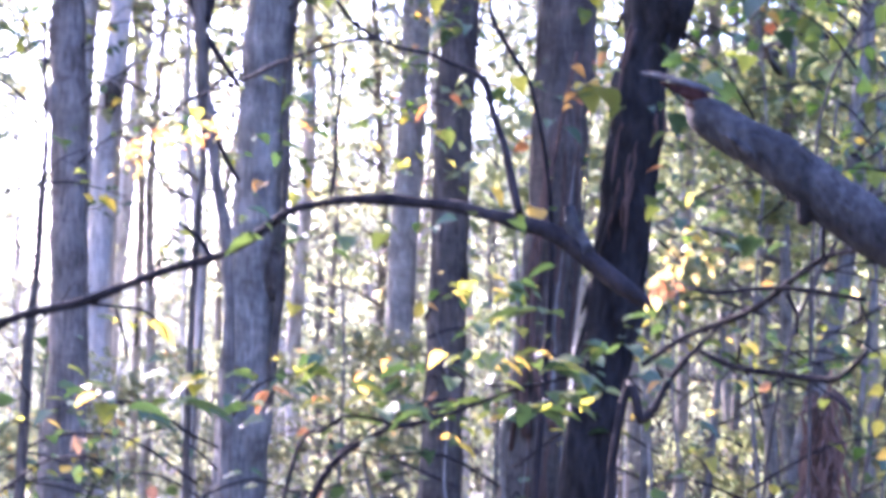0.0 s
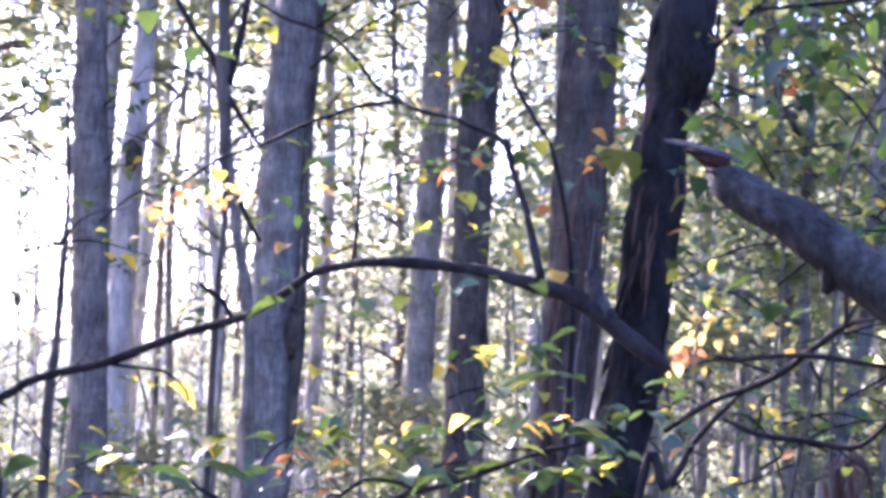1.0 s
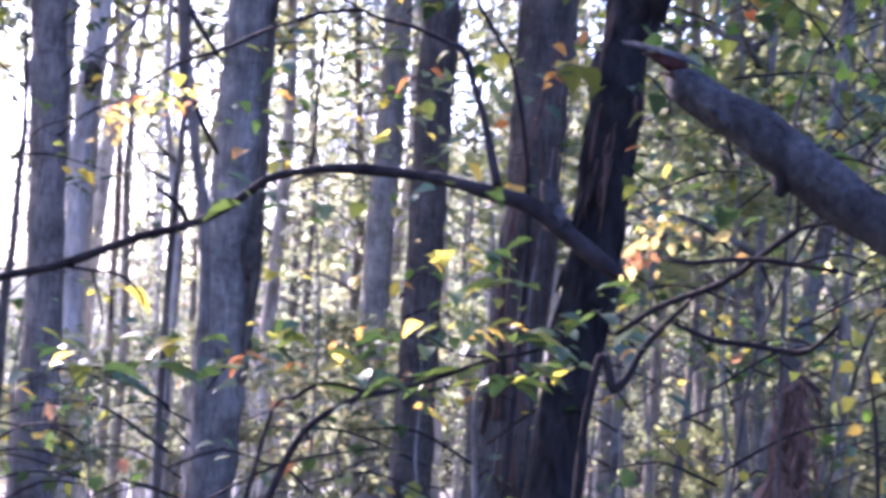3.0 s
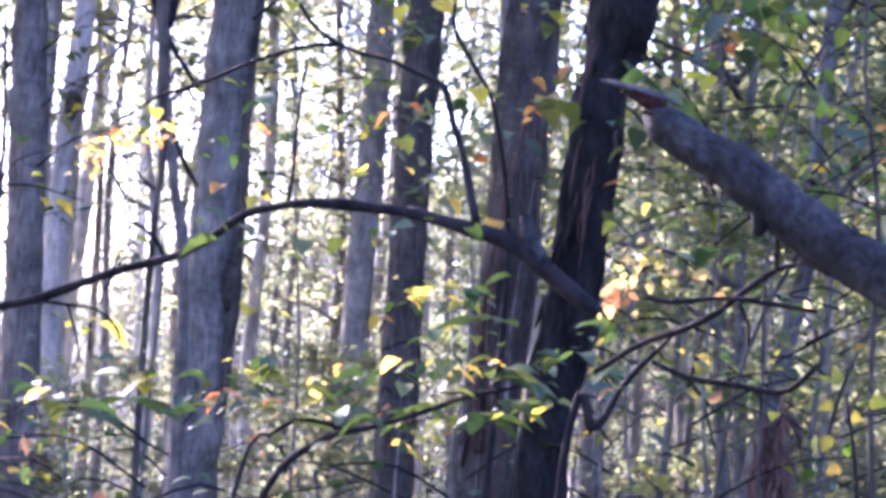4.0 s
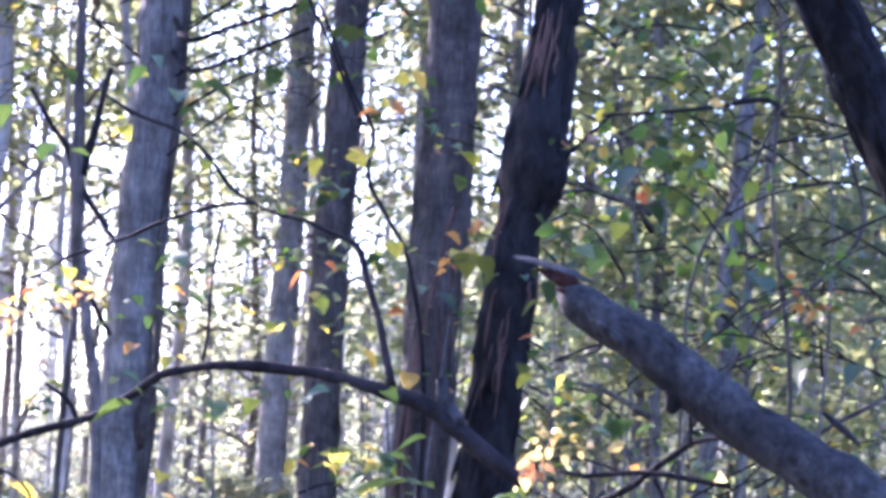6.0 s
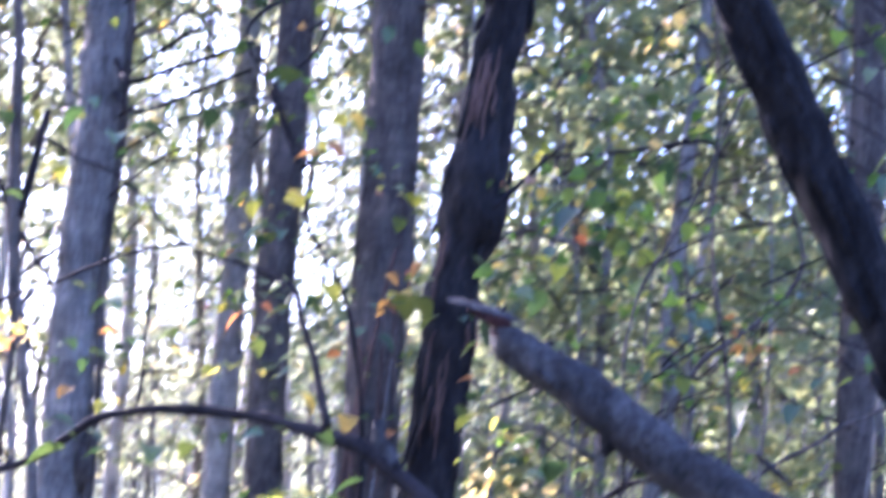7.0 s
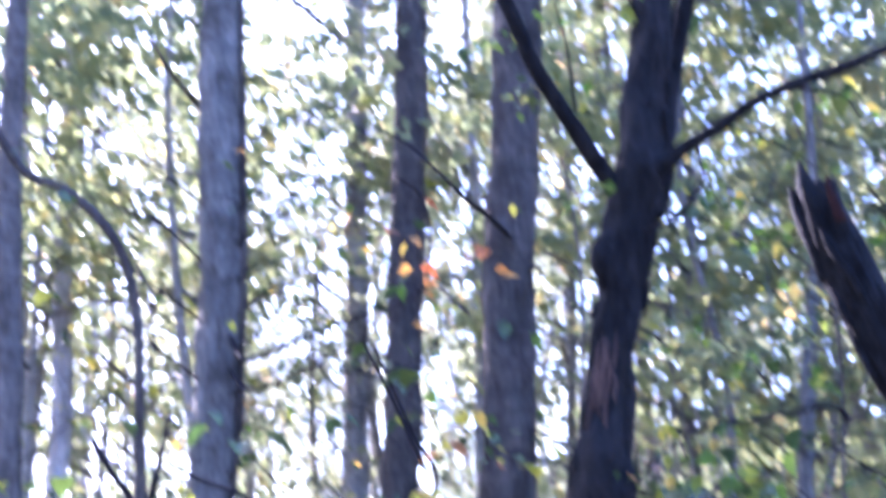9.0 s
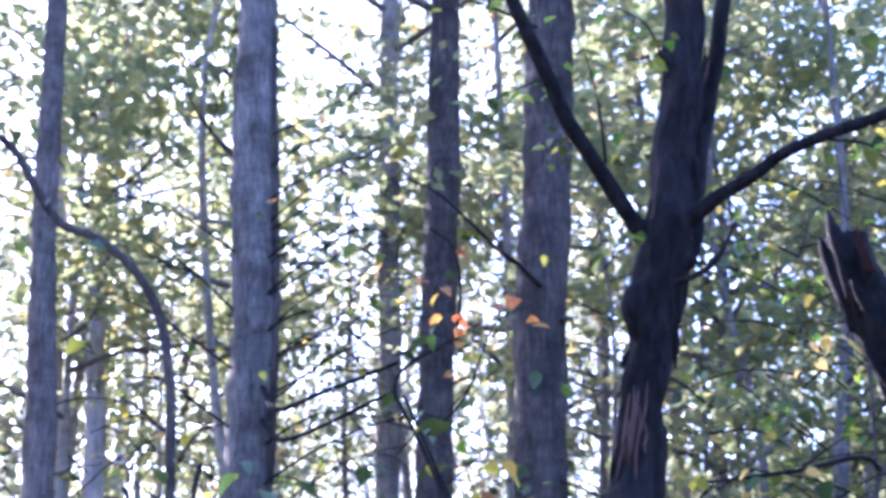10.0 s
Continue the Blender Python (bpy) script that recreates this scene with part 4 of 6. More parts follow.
for k_ in range(64):
    # shaggy scales of bark that stand off the forked tree
    z_ = 1.45 + 2.9 * (k_ + flake.random()) / 64
    cx_ = float(np.interp(z_, [1.43, 1.79, 2.2, 2.64, 2.98, 3.28, 3.68, 4.17, 4.4], [0.5, 0.55, 0.595, 0.66, 0.70, 0.75, 0.82, 0.89, 0.92]))
    r_ = float(np.interp(z_, [1.43, 2.0, 2.5, 2.6, 2.76, 2.84, 3.14, 3.42, 3.7, 4.4], [0.086, 0.080, 0.078, 0.098, 0.108, 0.094, 0.075, 0.083, 0.083, 0.067]))
    a_ = flake.choice((-1.35, 1.35, -1.2, 1.2, -0.5, 0.4)) + flake.uniform(-0.3, 0.3)
    l_, w_ = flake.uniform(0.03, 0.09), flake.uniform(0.005, 0.012)
    p_ = [(cx_ + math.sin(a_) * r_ * g_ + 0.22 * s_ * l_, 5.6 - math.cos(a_) * r_ * g_, z_ + s_ * l_) for g_, s_ in ((0.95, 1.0), (1.0, 0.3), (1.06, -0.4), (1.12, -1.0))]
    stem("bark_scale", [(*q_, w_ * h_) for q_, h_ in zip(p_, (0.3, 1.0, 0.9, 0.2))], BARK_DARK, tree_e, 6, 0.03, 0.4)
for k_ in range(16):
    # creepers wound up the foot of the tall tree
    a_ = flake.uniform(-1.3, 1.3)
    low_z, high_z = flake.uniform(0.4, 1.2), flake.uniform(1.7, 3.1)
    line_ = []
    for s_ in range(7):
        z_ = low_z + (high_z - low_z) * s_ / 6
        cx_ = float(np.interp(z_, [0, 1.3, 1.9, 2.5, 3.2], [0.40, 0.46, 0.52, 0.55, 0.59]))
        line_.append((cx_ + math.sin(a_) * 0.145, 8.6 - math.cos(a_) * 0.145, z_, 0.011 * (1.05 - s_ / 6) * flake.uniform(0.7, 1.1) + 0.002))
        a_ += flake.uniform(-0.22, 0.22)
    stem("creeper", line_, flake.choice((BARK_RED, BARK_RED, BARK_BROWN, BARK_GREY)), tree_d, 6, 0.08, 0.2, "thin creeper stem")
# creeper stems on the tall grey tree
for line_ in ([(0.54, 8.4, 1.15, 0.0214), (0.46, 8.4, 1.39, 0.0187), (0.43, 8.4, 1.65, 0.016), (0.45, 8.4, 1.97, 0.016), (0.5, 8.4, 2.35, 0.016), (0.56, 8.4, 2.68, 0.0134), (0.62, 8.4, 2.95, 0.0107)], [(0.41, 8.42, 1.12, 0.0268), (0.39, 8.42, 1.44, 0.0214), (0.4, 8.42, 1.76, 0.0187), (0.44, 8.42, 2.08, 0.0161), (0.48, 8.42, 2.35, 0.0134), (0.45, 8.42, 2.59, 0.0107)]):
    stem("creeper", line_, BARK_RED, tree_d, 7, 0.05, 0.25, "thin reddish creeper stem")
for x_, y_, z_, r_ in [(0.62, 8.46, 3.69, 0.0404), (0.6, 8.46, 4.19, 0.035), (0.62, 8.46, 3.44, 0.0323), (0.73, 8.46, 4.19, 0.0242), (0.66, 8.46, 4.57, 0.0296)]:
    stem("knot", [(x_ - r_ * 1.5, y_ + 0.07, z_ - r_ * 0.2, r_ * 0.3), (x_ - r_ * 0.4, y_ + 0.045, z_, r_ * 0.75), (x_ + r_ * 0.5, y_ + 0.045, z_ + r_ * 0.15, r_ * 0.65), (x_ + r_ * 1.5, y_ + 0.07, z_ + r_ * 0.1, r_ * 0.3)], BARK_BROWN, tree_d, 10, 0.015, 0.45, "dark bark knot")
stem("branch", [(0.6, 8.45, 4.35, 0.014), *[(0.45, 7.8, 4.27, 0.0124), (0.36, 7.8, 4.34, 0.0099), (0.23, 7.8, 4.48, 0.0087), (0.08, 7.8, 4.62, 0.0062), (-0.06, 7.8, 4.69, 0.005)]], BARK_TWIG, tree_d, 8, 0.05, 0.1)
stem("branch", [(-0.85, 9.4, 4.05, 0.016), *[(-0.74, 9.0, 3.84, 0.0143), (-0.53, 9.0, 3.92, 0.0129), (-0.3, 9.0, 4.01, 0.0114), (-0.11, 9.0, 4.09, 0.01)]], BARK_TWIG, tree_b, 7, 0.05, 0.1)
stem("branch", [(-0.85, 9.4, 3.87, 0.014), *[(-0.71, 9.0, 3.68, 0.0114), (-0.47, 9.0, 3.77, 0.0114), (-0.27, 9.0, 3.87, 0.01), (-0.12, 9.0, 3.94, 0.0086)]], BARK_TWIG, tree_b, 7, 0.05, 0.1)


stem("creeper", [(-0.90, 9.42, 1.2, 0.022), (-0.86, 9.41, 1.8, 0.024), (-0.845, 9.42, 2.4, 0.02), (-0.85, 9.41, 2.9, 0.022), (-0.80, 9.43, 3.6, 0.02), (-0.79, 9.42, 4.3, 0.022), (-0.80, 9.43, 5.1, 0.019), (-0.83, 9.44, 6.2, 0.014)], BARK_BROWN, tree_b, 9, 0.05, 0.35, "dark creeper stem")


def bare_twigs(parent, starts, reach, rise, seed, r0=0.008, forks=3):
    """Thin bare branches that fork, each one a part."""
    r = random.Random(seed)
    for x, y, z, side in starts:
        a = side * r.uniform(0.75, 1.1)
        L = reach * r.uniform(0.6, 1.1)
        up_ = rise + r.uniform(-0.15, 0.2)
        line = [(x, y, z, r0)]
        for k in (0.33, 0.66, 1.0):
            line.append((x + a * L * k, y - 0.25 * L * k + r.uniform(-0.05, 0.05), z + L * (up_ * k + 0.12 * math.sin(3 * k)) + r.uniform(-0.03, 0.03), r0 * (1 - 0.8 * k)))
        bough_ = stem("branch", line, BARK_TWIG, parent, 6, 0.05, 0.12)
        for _ in range(forks):
            k = r.choice((1, 2))
            p = line[k]
            l2 = L * r.uniform(0.25, 0.5)
            stem("twig", [(p[0], p[1], p[2], r0 * 0.5), (p[0] + a * l2 * 0.5, p[1] - 0.05, p[2] + l2 * r.uniform(-0.3, 0.5), r0 * 0.35), (p[0] + a * l2, p[1] - 0.1, p[2] + l2 * r.uniform(-0.6, 0.8), r0 * 0.15)], BARK_TWIG, bough_, 5, 0.06, 0.12)


bare_twigs(tree_b, [(-0.86, 9.42, 3.3 + 0.21 * k, 1) for k in range(9)] + [(-1.02, 9.42, 3.5 + 0.33 * k, -1) for k in range(5)], 1.0, 0.3, 61)
bare_twigs(tree_b, [(-0.83, 9.42, 4.0 + 0.19 * k, 1) for k in range(9)], 0.95, 0.22, 71, 0.006, 5)
bare_twigs(tree_c, [(-0.32, 12.95, 4.4 + 0.24 * k, -1) for k in range(9)], 1.15, 0.3, 72, 0.006, 5)
bare_twigs(tree_p, [(-2.43, 12.94, 4.2 + 0.3 * k, 1 if k % 3 else -1) for k in range(9)], 0.9, 0.3, 73, 0.006, 4)
bare_twigs(stem_g, [(3.0 - 0.02 * k, 7.95, 2.9 + 0.24 * k, -1 if k % 2 else 1) for k in range(8)], 0.9, 0.08, 74, 0.008, 3)
bare_twigs(tree_a, [(-1.86, 8.95, 2.4 + 0.3 * k, 1) for k in range(4)] + [(-1.98, 8.95, 2.6 + 0.35 * k, -1) for k in range(3)], 0.6, 0.4, 62, 0.006)
bare_twigs(tree_k, [(0.15, 9.95, 3.2 + 0.4 * k, 1) for k in range(4)], 0.5, 0.4, 63, 0.006)
bare_twigs(tree_f, [(3.05, 8.92, 2.2 + 0.3 * k, -1) for k in range(9)], 1.3, 0.12, 64, 0.009)
bare_twigs(tree_c, [(-0.3, 12.95, 2.6 + 0.5 * k, -1) for k in range(6)] + [(-0.2, 12.95, 2.8 + 0.5 * k, 1) for k in range(5)], 0.8, 0.45, 65, 0.007)

bare_twigs(thin, [(-1.6, 6.98, 1.3 + 0.28 * k, 1 if k % 2 else -1) for k in range(5)], 0.35, 0.5, 67, 0.004, 2)
bare_twigs(rst, [(1.2, 5.18, 1.4 + 0.25 * k, 1 if k % 2 else -1) for k in range(5)], 0.3, 0.5, 68, 0.004, 2)
# leaves on the twigs, each where it hangs
def hang(owner, leaves, droop=7):
    """Hangs leaves (tint, x, y, z, length) on a plant."""
    for tint_, x_, y_, z_, s_ in leaves:
        if tint_ == "yellow" and rng.random() < 0.55:
            tint_ = "green"
        leaf_group(owner, tint_, (x_, y_, z_), s_, droop)


hang(arch, [('green', -0.5, 4.75, 2.27, 0.057), ('yellow', -0.41, 4.83, 2.24, 0.085), ('green', -0.31, 4.63, 2.29, 0.077), ('green', -0.52, 4.85, 2.13, 0.065), ('green', -0.44, 4.73, 2.09, 0.075), ('orange', -0.41, 4.69, 2.14, 0.067), ('orange', -0.49, 4.87, 2.0, 0.077), ('green', -0.2, 4.64, 2.13, 0.089), ('yellow', -0.24, 4.79, 2.11, 0.064), ('yellow', -0.1, 4.8, 2.05, 0.073), ('green', -0.52, 4.64, 1.91, 0.077), ('green', -0.45, 4.86, 1.89, 0.09), ('green', -0.27, 4.69, 1.85, 0.095), ('yellow', -0.15, 4.72, 1.86, 0.075), ('yellow', -0.39, 4.85, 1.97, 0.062), ('green', -0.0, 4.63, 2.13, 0.066), ('orange', -0.04, 4.83, 2.22, 0.077), ('yellow', -0.07, 4.75, 2.07, 0.068), ('green', -0.35, 4.67, 2.12, 0.059)])
hang(arch, [('green', -0.76, 4.9, 2.55, 0.081), ('green', -0.92, 4.98, 2.67, 0.095), ('yellow', -0.55, 4.78, 2.59, 0.068), ('green', -1.12, 5.0, 2.13, 0.073), ('yellow', -1.24, 4.88, 2.56, 0.056), ('green', -1.1, 4.84, 2.62, 0.069), ('yellow', -0.84, 5.02, 1.61, 0.118), ('yellow', -1.09, 4.79, 1.56, 0.079), ('green', -1.27, 4.94, 2.5, 0.071), ('yellow', -1.04, 4.95, 1.48, 0.063), ('green', -0.32, 4.79, 2.5, 0.061), ('orange', -0.79, 5.01, 2.15, 0.064), ('yellow', -0.69, 4.84, 2.2, 0.068), ('orange', -0.83, 4.87, 2.11, 0.062), ('yellow', -0.74, 5.0, 2.14, 0.064), ('yellow', -0.54, 4.78, 2.06, 0.046)])
hang(low, [('yellow', -0.37, 4.45, 1.66, 0.064), ('green', -0.85, 4.53, 1.4, 0.086), ('green', -0.66, 4.33, 1.51, 0.069), ('green', -0.66, 4.55, 1.41, 0.09), ('green', -0.31, 4.43, 1.53, 0.077), ('yellow', -0.29, 4.39, 1.54, 0.064), ('orange', -0.13, 4.57, 1.53, 0.067), ('green', -0.07, 4.34, 1.52, 0.077), ('green', -0.2, 4.49, 1.47, 0.074), ('yellow', -0.17, 4.5, 1.43, 0.074), ('dry', -0.41, 4.34, 1.45, 0.086), ('orange', -0.3, 4.56, 1.43, 0.052), ('green', -0.35, 4.39, 1.42, 0.056), ('green', -0.21, 4.42, 1.37, 0.077), ('yellow', 0.05, 4.55, 1.36, 0.072), ('yellow', -0.34, 4.33, 1.5, 0.055)])
hang(low, [('green', 0.04, 4.3, 1.87, 0.063), ('green', 0.16, 4.38, 1.88, 0.07), ('yellow', 0.06, 4.18, 1.72, 0.066), ('green', 0.11, 4.4, 1.73, 0.067), ('yellow', 0.15, 4.28, 1.73, 0.084), ('yellow', 0.15, 4.24, 1.71, 0.07), ('green', 0.25, 4.42, 1.66, 0.101), ('yellow', 0.16, 4.19, 1.62, 0.037), ('yellow', 0.13, 4.34, 1.55, 0.086), ('yellow', 0.14, 4.35, 1.53, 0.064), ('yellow', 0.24, 4.19, 1.56, 0.075), ('green', 0.35, 4.41, 1.58, 0.084), ('green', 0.4, 4.24, 1.57, 0.07), ('green', 0.3, 4.27, 1.51, 0.084), ('green', 0.47, 4.4, 1.51, 0.112), ('green', 0.23, 4.18, 1.43, 0.096), ('green', 0.19, 4.38, 1.45, 0.086), ('green', 0.03, 4.3, 1.49, 0.063), ('green', 0.09, 4.22, 1.62, 0.067)])
hang(limb, [('green', 0.55, 3.54, 1.78, 0.05), ('green', 0.58, 3.59, 1.85, 0.07), ('green', 0.65, 3.62, 1.81, 0.07), ('green', 0.73, 3.75, 1.8, 0.05), ('green', 0.74, 3.53, 1.73, 0.05), ('yellow', 0.86, 3.73, 1.71, 0.05), ('yellow', 0.55, 3.76, 1.89, 0.05)])
hang(limb, [('green', 0.43, 3.7, 1.64, 0.06), ('green', 0.49, 3.78, 1.62, 0.06), ('orange', 0.45, 3.58, 1.51, 0.05), ('yellow', 0.65, 3.8, 1.59, 0.04), ('green', 0.38, 3.64, 1.58, 0.06), ('yellow', 0.43, 3.82, 1.66, 0.04), ('yellow', 0.78, 3.59, 1.48, 0.035), ('yellow', 0.88, 3.74, 1.49, 0.04), ('yellow', 0.56, 3.59, 1.45, 0.035), ('yellow', 0.63, 3.81, 1.51, 0.035), ('green', 0.76, 3.64, 1.54, 0.045)])
# sunlit pale and withered leaves at the tip of the arch, and those on the twigs beside it
for tint_, x_, z_, size_, tilt_, lean_ in (("pale", 0.475, 1.785, 0.07, -30, 60), ("pale", 0.50, 1.78, 0.075, -25, -70), ("pale", 0.53, 1.772, 0.07, -40, -60), ("pale", 0.55, 1.745, 0.06, -75, -35), ("pale", 0.49, 1.75, 0.07, -80, 10), ("pale", 0.475, 1.735, 0.055, -70, 40),
                                            ("pale", 0.43, 1.708, 0.065, -35, 75), ("orange", 0.455, 1.705, 0.05, -60, 30), ("dry", 0.465, 1.70, 0.055, -85, 15), ("dry", 0.445, 1.69, 0.05, -80, -25), ("pale", 0.495, 1.675, 0.05, -85, -10), ("pale", 0.421, 1.665, 0.035, -80, 0),
                                            ("pale", 0.645, 1.762, 0.085, -70, 75), ("orange", 0.672, 1.712, 0.05, -30, 80), ("yellow", 0.52, 1.90, 0.085, -70, 30), ("pale", 0.83, 1.70, 0.09, -25, -75), ("green", 0.60, 1.80, 0.14, -30, -40), ("dry", 0.674, 1.515, 0.07, -80, 50)):
    leaf_at(limb, tint_, (x_, 3.64 + rng.uniform(-0.05, 0.05), z_), size_ * (0.55 if x_ > 0.6 else 0.46), rng.gauss(0, 15), tilt_ + rng.gauss(0, 6), lean_ + rng.gauss(0, 8), rng.choice((0, 1, 1, 3)))
for tint_, x_, z_, size_ in (("green", 0.21, 1.645, 0.15), ("green", 0.30, 1.503, 0.13), ("green", 0.24, 1.41, 0.14), ("green", 0.30, 1.775, 0.11), ("green", -0.26, 1.50, 0.11), ("green", -0.45, 1.83, 0.13), ("green", -0.33, 1.826, 0.10), ("green", 0.13, 1.425, 0.13), ("green", 0.26, 1.45, 0.15),
                             ("green", -0.22, 1.468, 0.12), ("green", -0.06, 1.50, 0.11), ("green", -0.25, 1.37, 0.13), ("green", 0.36, 1.53, 0.13), ("green", 0.42, 1.46, 0.14), ("yellow", 0.12, 1.74, 0.09), ("yellow", 0.12, 1.71, 0.08), ("yellow", 0.13, 1.64, 0.08), ("yellow", 0.11, 1.52, 0.10),
                             ("yellow", 0.06, 1.54, 0.09), ("yellow", -0.30, 1.515, 0.10), ("orange", -0.134, 1.526, 0.075), ("yellow", 0.03, 1.32, 0.12), ("yellow", 0.0, 1.33, 0.10), ("yellow", 0.02, 1.70, 0.08), ("dry", -0.42, 1.45, 0.10), ("orange", -0.30, 1.43, 0.055)):
    leaf_at(low, tint_, (x_, 4.45 + rng.uniform(-0.1, 0.1), z_), size_ * (1.0 if tint_ == "green" else 0.72), rng.choice((90, -90)) + rng.gauss(0, 25), rng.gauss(-4, 7), rng.gauss(0, 12), rng.choice((1, 3, 3)))
knot_ = random.Random(41)
for _ in range(24):
    dx_, dz_ = knot_.gauss(0, 0.036), knot_.gauss(0, 0.018)
    leaf_at(limb, knot_.choice(("pale", "pale", "pale", "yellow")), (0.50 + dx_, 3.64 + knot_.uniform(-0.05, 0.05), 1.768 + dz_ - 0.25 * dx_), knot_.uniform(0.02, 0.036), knot_.uniform(0, 360), knot_.gauss(-20, 25), knot_.gauss(0, 25), knot_.choice((0, 1, 3)))
for _ in range(15):
    dx_, dz_ = knot_.gauss(0, 0.022), knot_.gauss(0, 0.016)
    leaf_at(limb, knot_.choice(("pale", "dry", "dry", "dry")), (0.455 + dx_, 3.64 + knot_.uniform(-0.04, 0.04), 1.70 + dz_), knot_.uniform(0.02, 0.036), knot_.uniform(0, 360), knot_.gauss(-55, 30), knot_.gauss(0, 40), knot_.choice((0, 1, 3)))
yellow_tip = thing("leafy_sapling", (1.06, 3.9, ground_z(1.06, 3.9)), "thin sapling tipped with bright yellow leaves", "sapling", "undergrowth saplings")
stem("stem", [(1.06, 3.9, -0.05, 0.008), (1.05, 3.9, 0.8, 0.006), (1.03, 3.9, 1.3, 0.005), (1.0, 3.9, 1.52, 0.002)], BARK_TWIG, yellow_tip, 6, 0.05, 0.12)
for x_, z_, size_, tilt_, lean_ in ((0.985, 1.54, 0.075, -60, 150), (0.98, 1.50, 0.07, -50, 60), (1.018, 1.475, 0.075, -35, -70), (0.975, 1.43, 0.075, -70, 20), (1.054, 1.51, 0.09, -30, -75), (1.0, 1.36, 0.07, -40, 60), (1.09, 1.45, 0.08, -30, -60)):
    leaf_at(yellow_tip, "yellow", (x_, 3.9 + rng.uniform(-0.04, 0.04), z_), size_ * 0.62, rng.gauss(0, 20), tilt_, lean_, 3)

ROTTEN = bark("rotten_wood", (0.07, 0.04, 0.03), (0.32, 0.19, 0.14), (0.16, 0.12, 0.09), stretch=7.0, scale=10, bump=0.8)
# a rotten reddish stump in the undergrowth, its bark in shreds
stump = thing("rotten_stump", (1.36, 6.5, ground_z(1.36, 6.5)), "reddish-brown rotten stump with shredded hanging bark", "stump")
stem("trunk", [(1.34, 6.5, -0.1, 0.15), (1.36, 6.5, 0.3, 0.105), (1.375, 6.5, 0.9, 0.072), (1.385, 6.5, 1.12, 0.060), (1.39, 6.5, 1.24, 0.045), (1.40, 6.5, 1.30, 0.022), (1.405, 6.5, 1.33, 0.008)], ROTTEN, stump, 26, 0.015, 0.9, ridges=0.6)
for x_, y_, z_, h_, l_ in ((1.40, 6.5, 1.22, 0.30, 0.03), (1.37, 6.47, 1.20, 0.22, -0.02), (1.35, 6.5, 1.18, 0.15, -0.03), (1.43, 6.48, 1.16, 0.20, 0.04), (1.44, 6.5, 1.10, 0.14, 0.05), (1.385, 6.46, 1.24, 0.17, 0.01)):
    stem("splinter", [(x_, y_, z_ - 0.05, 0.016), (x_ + l_ * 0.3, y_, z_ + h_ * 0.4, 0.013), (x_ + l_ * 0.7, y_ - 0.01, z_ + h_ * 0.75, 0.008), (x_ + l_, y_, z_ + h_, 0.002)], ROTTEN, stump, 7, 0.02, 0.6)
shred = random.Random(17)
for k_ in range(90):
    a_, z_ = shred.uniform(-1.5, 1.5), shred.uniform(0.95, 1.44)
    r_ = 0.075 if z_ < 1.2 else 0.045
    l_ = shred.uniform(0.05, 0.2)
    p_ = (1.39 + math.sin(a_) * r_, 6.5 - math.cos(a_) * r_)
    d_ = shred.gauss(-0.01, 0.05)
    stem("bark_strip", [(p_[0], p_[1], z_, 0.003), (p_[0] + d_ * 0.3 + shred.gauss(0, 0.01), p_[1] - 0.015, z_ - l_ * 0.4, shred.uniform(0.004, 0.012)), (p_[0] + d_, p_[1] - 0.03, z_ - l_, 0.002)], shred.choice((ROTTEN, ROTTEN, BARK_RED)), stump, 5, 0.04, 0.4)
# broad dark leaves that lie flat along the low twigs
flat = random.Random(29)
for _ in range(46):
    x_ = flat.uniform(-1.05, 0.62)
    z_ = 1.36 + 0.14 * flat.random() + 0.1 * smooth(-0.2, 0.4, x_) * flat.random()
    leaf_at(low, flat.choice(("green", "green", "green", "green", "yellow")), (x_, flat.uniform(4.2, 4.75), z_), flat.uniform(0.07, 0.13), flat.choice((90, -90)) + flat.gauss(0, 35), flat.gauss(-3, 8), flat.gauss(0, 12), flat.choice((1, 3)))
hang(tree_e, [('yellow', 0.85, 5.3, 2.66, 0.074), ('green', 0.7, 5.38, 2.43, 0.106), ('green', 0.74, 5.18, 2.36, 0.096), ('green', 0.96, 5.4, 2.68, 0.12), ('green', 1.06, 5.28, 2.67, 0.111), ('green', 1.08, 5.24, 2.62, 0.11), ('green', 1.14, 5.42, 2.6, 0.103), ('green', 0.96, 5.19, 2.51, 0.092), ('orange', 0.96, 5.34, 2.59, 0.068), ('orange', 0.72, 5.35, 2.71, 0.065), ('orange', 0.65, 5.19, 2.1, 0.073), ('yellow', 1.24, 5.41, 2.27, 0.069), ('green', 0.68, 5.24, 2.27, 0.083), ('green', 0.66, 5.27, 2.21, 0.074), ('yellow', 0.67, 5.4, 2.03, 0.086), ('yellow', 0.63, 5.18, 1.98, 0.072), ('dry', 0.83, 5.38, 2.74, 0.079), ('green', 1.18, 5.3, 2.67, 0.101)], 15)

bright = thing("leafy_sapling", (0.22, 5.4, ground_z(0.22, 5.4)), "thin sapling with yellow and orange autumn leaves", "sapling", "undergrowth saplings")
stem("stem", [(0.22, 5.4, -0.1, 0.012), (0.3, 5.4, 1.2, 0.01), *[(0.33, 5.4, 1.89, 0.0077), (0.27, 5.4, 2.31, 0.0069), (0.2, 5.4, 2.45, 0.0069), (0.13, 5.4, 2.58, 0.0069), (0.14, 5.4, 2.73, 0.0069), (0.08, 5.4, 2.83, 0.006), (0.02, 5.4, 2.97, 0.006), (-0.05, 5.4, 3.13, 0.0052)]], BARK_TWIG, bright, 7, 0.04, 0.12)
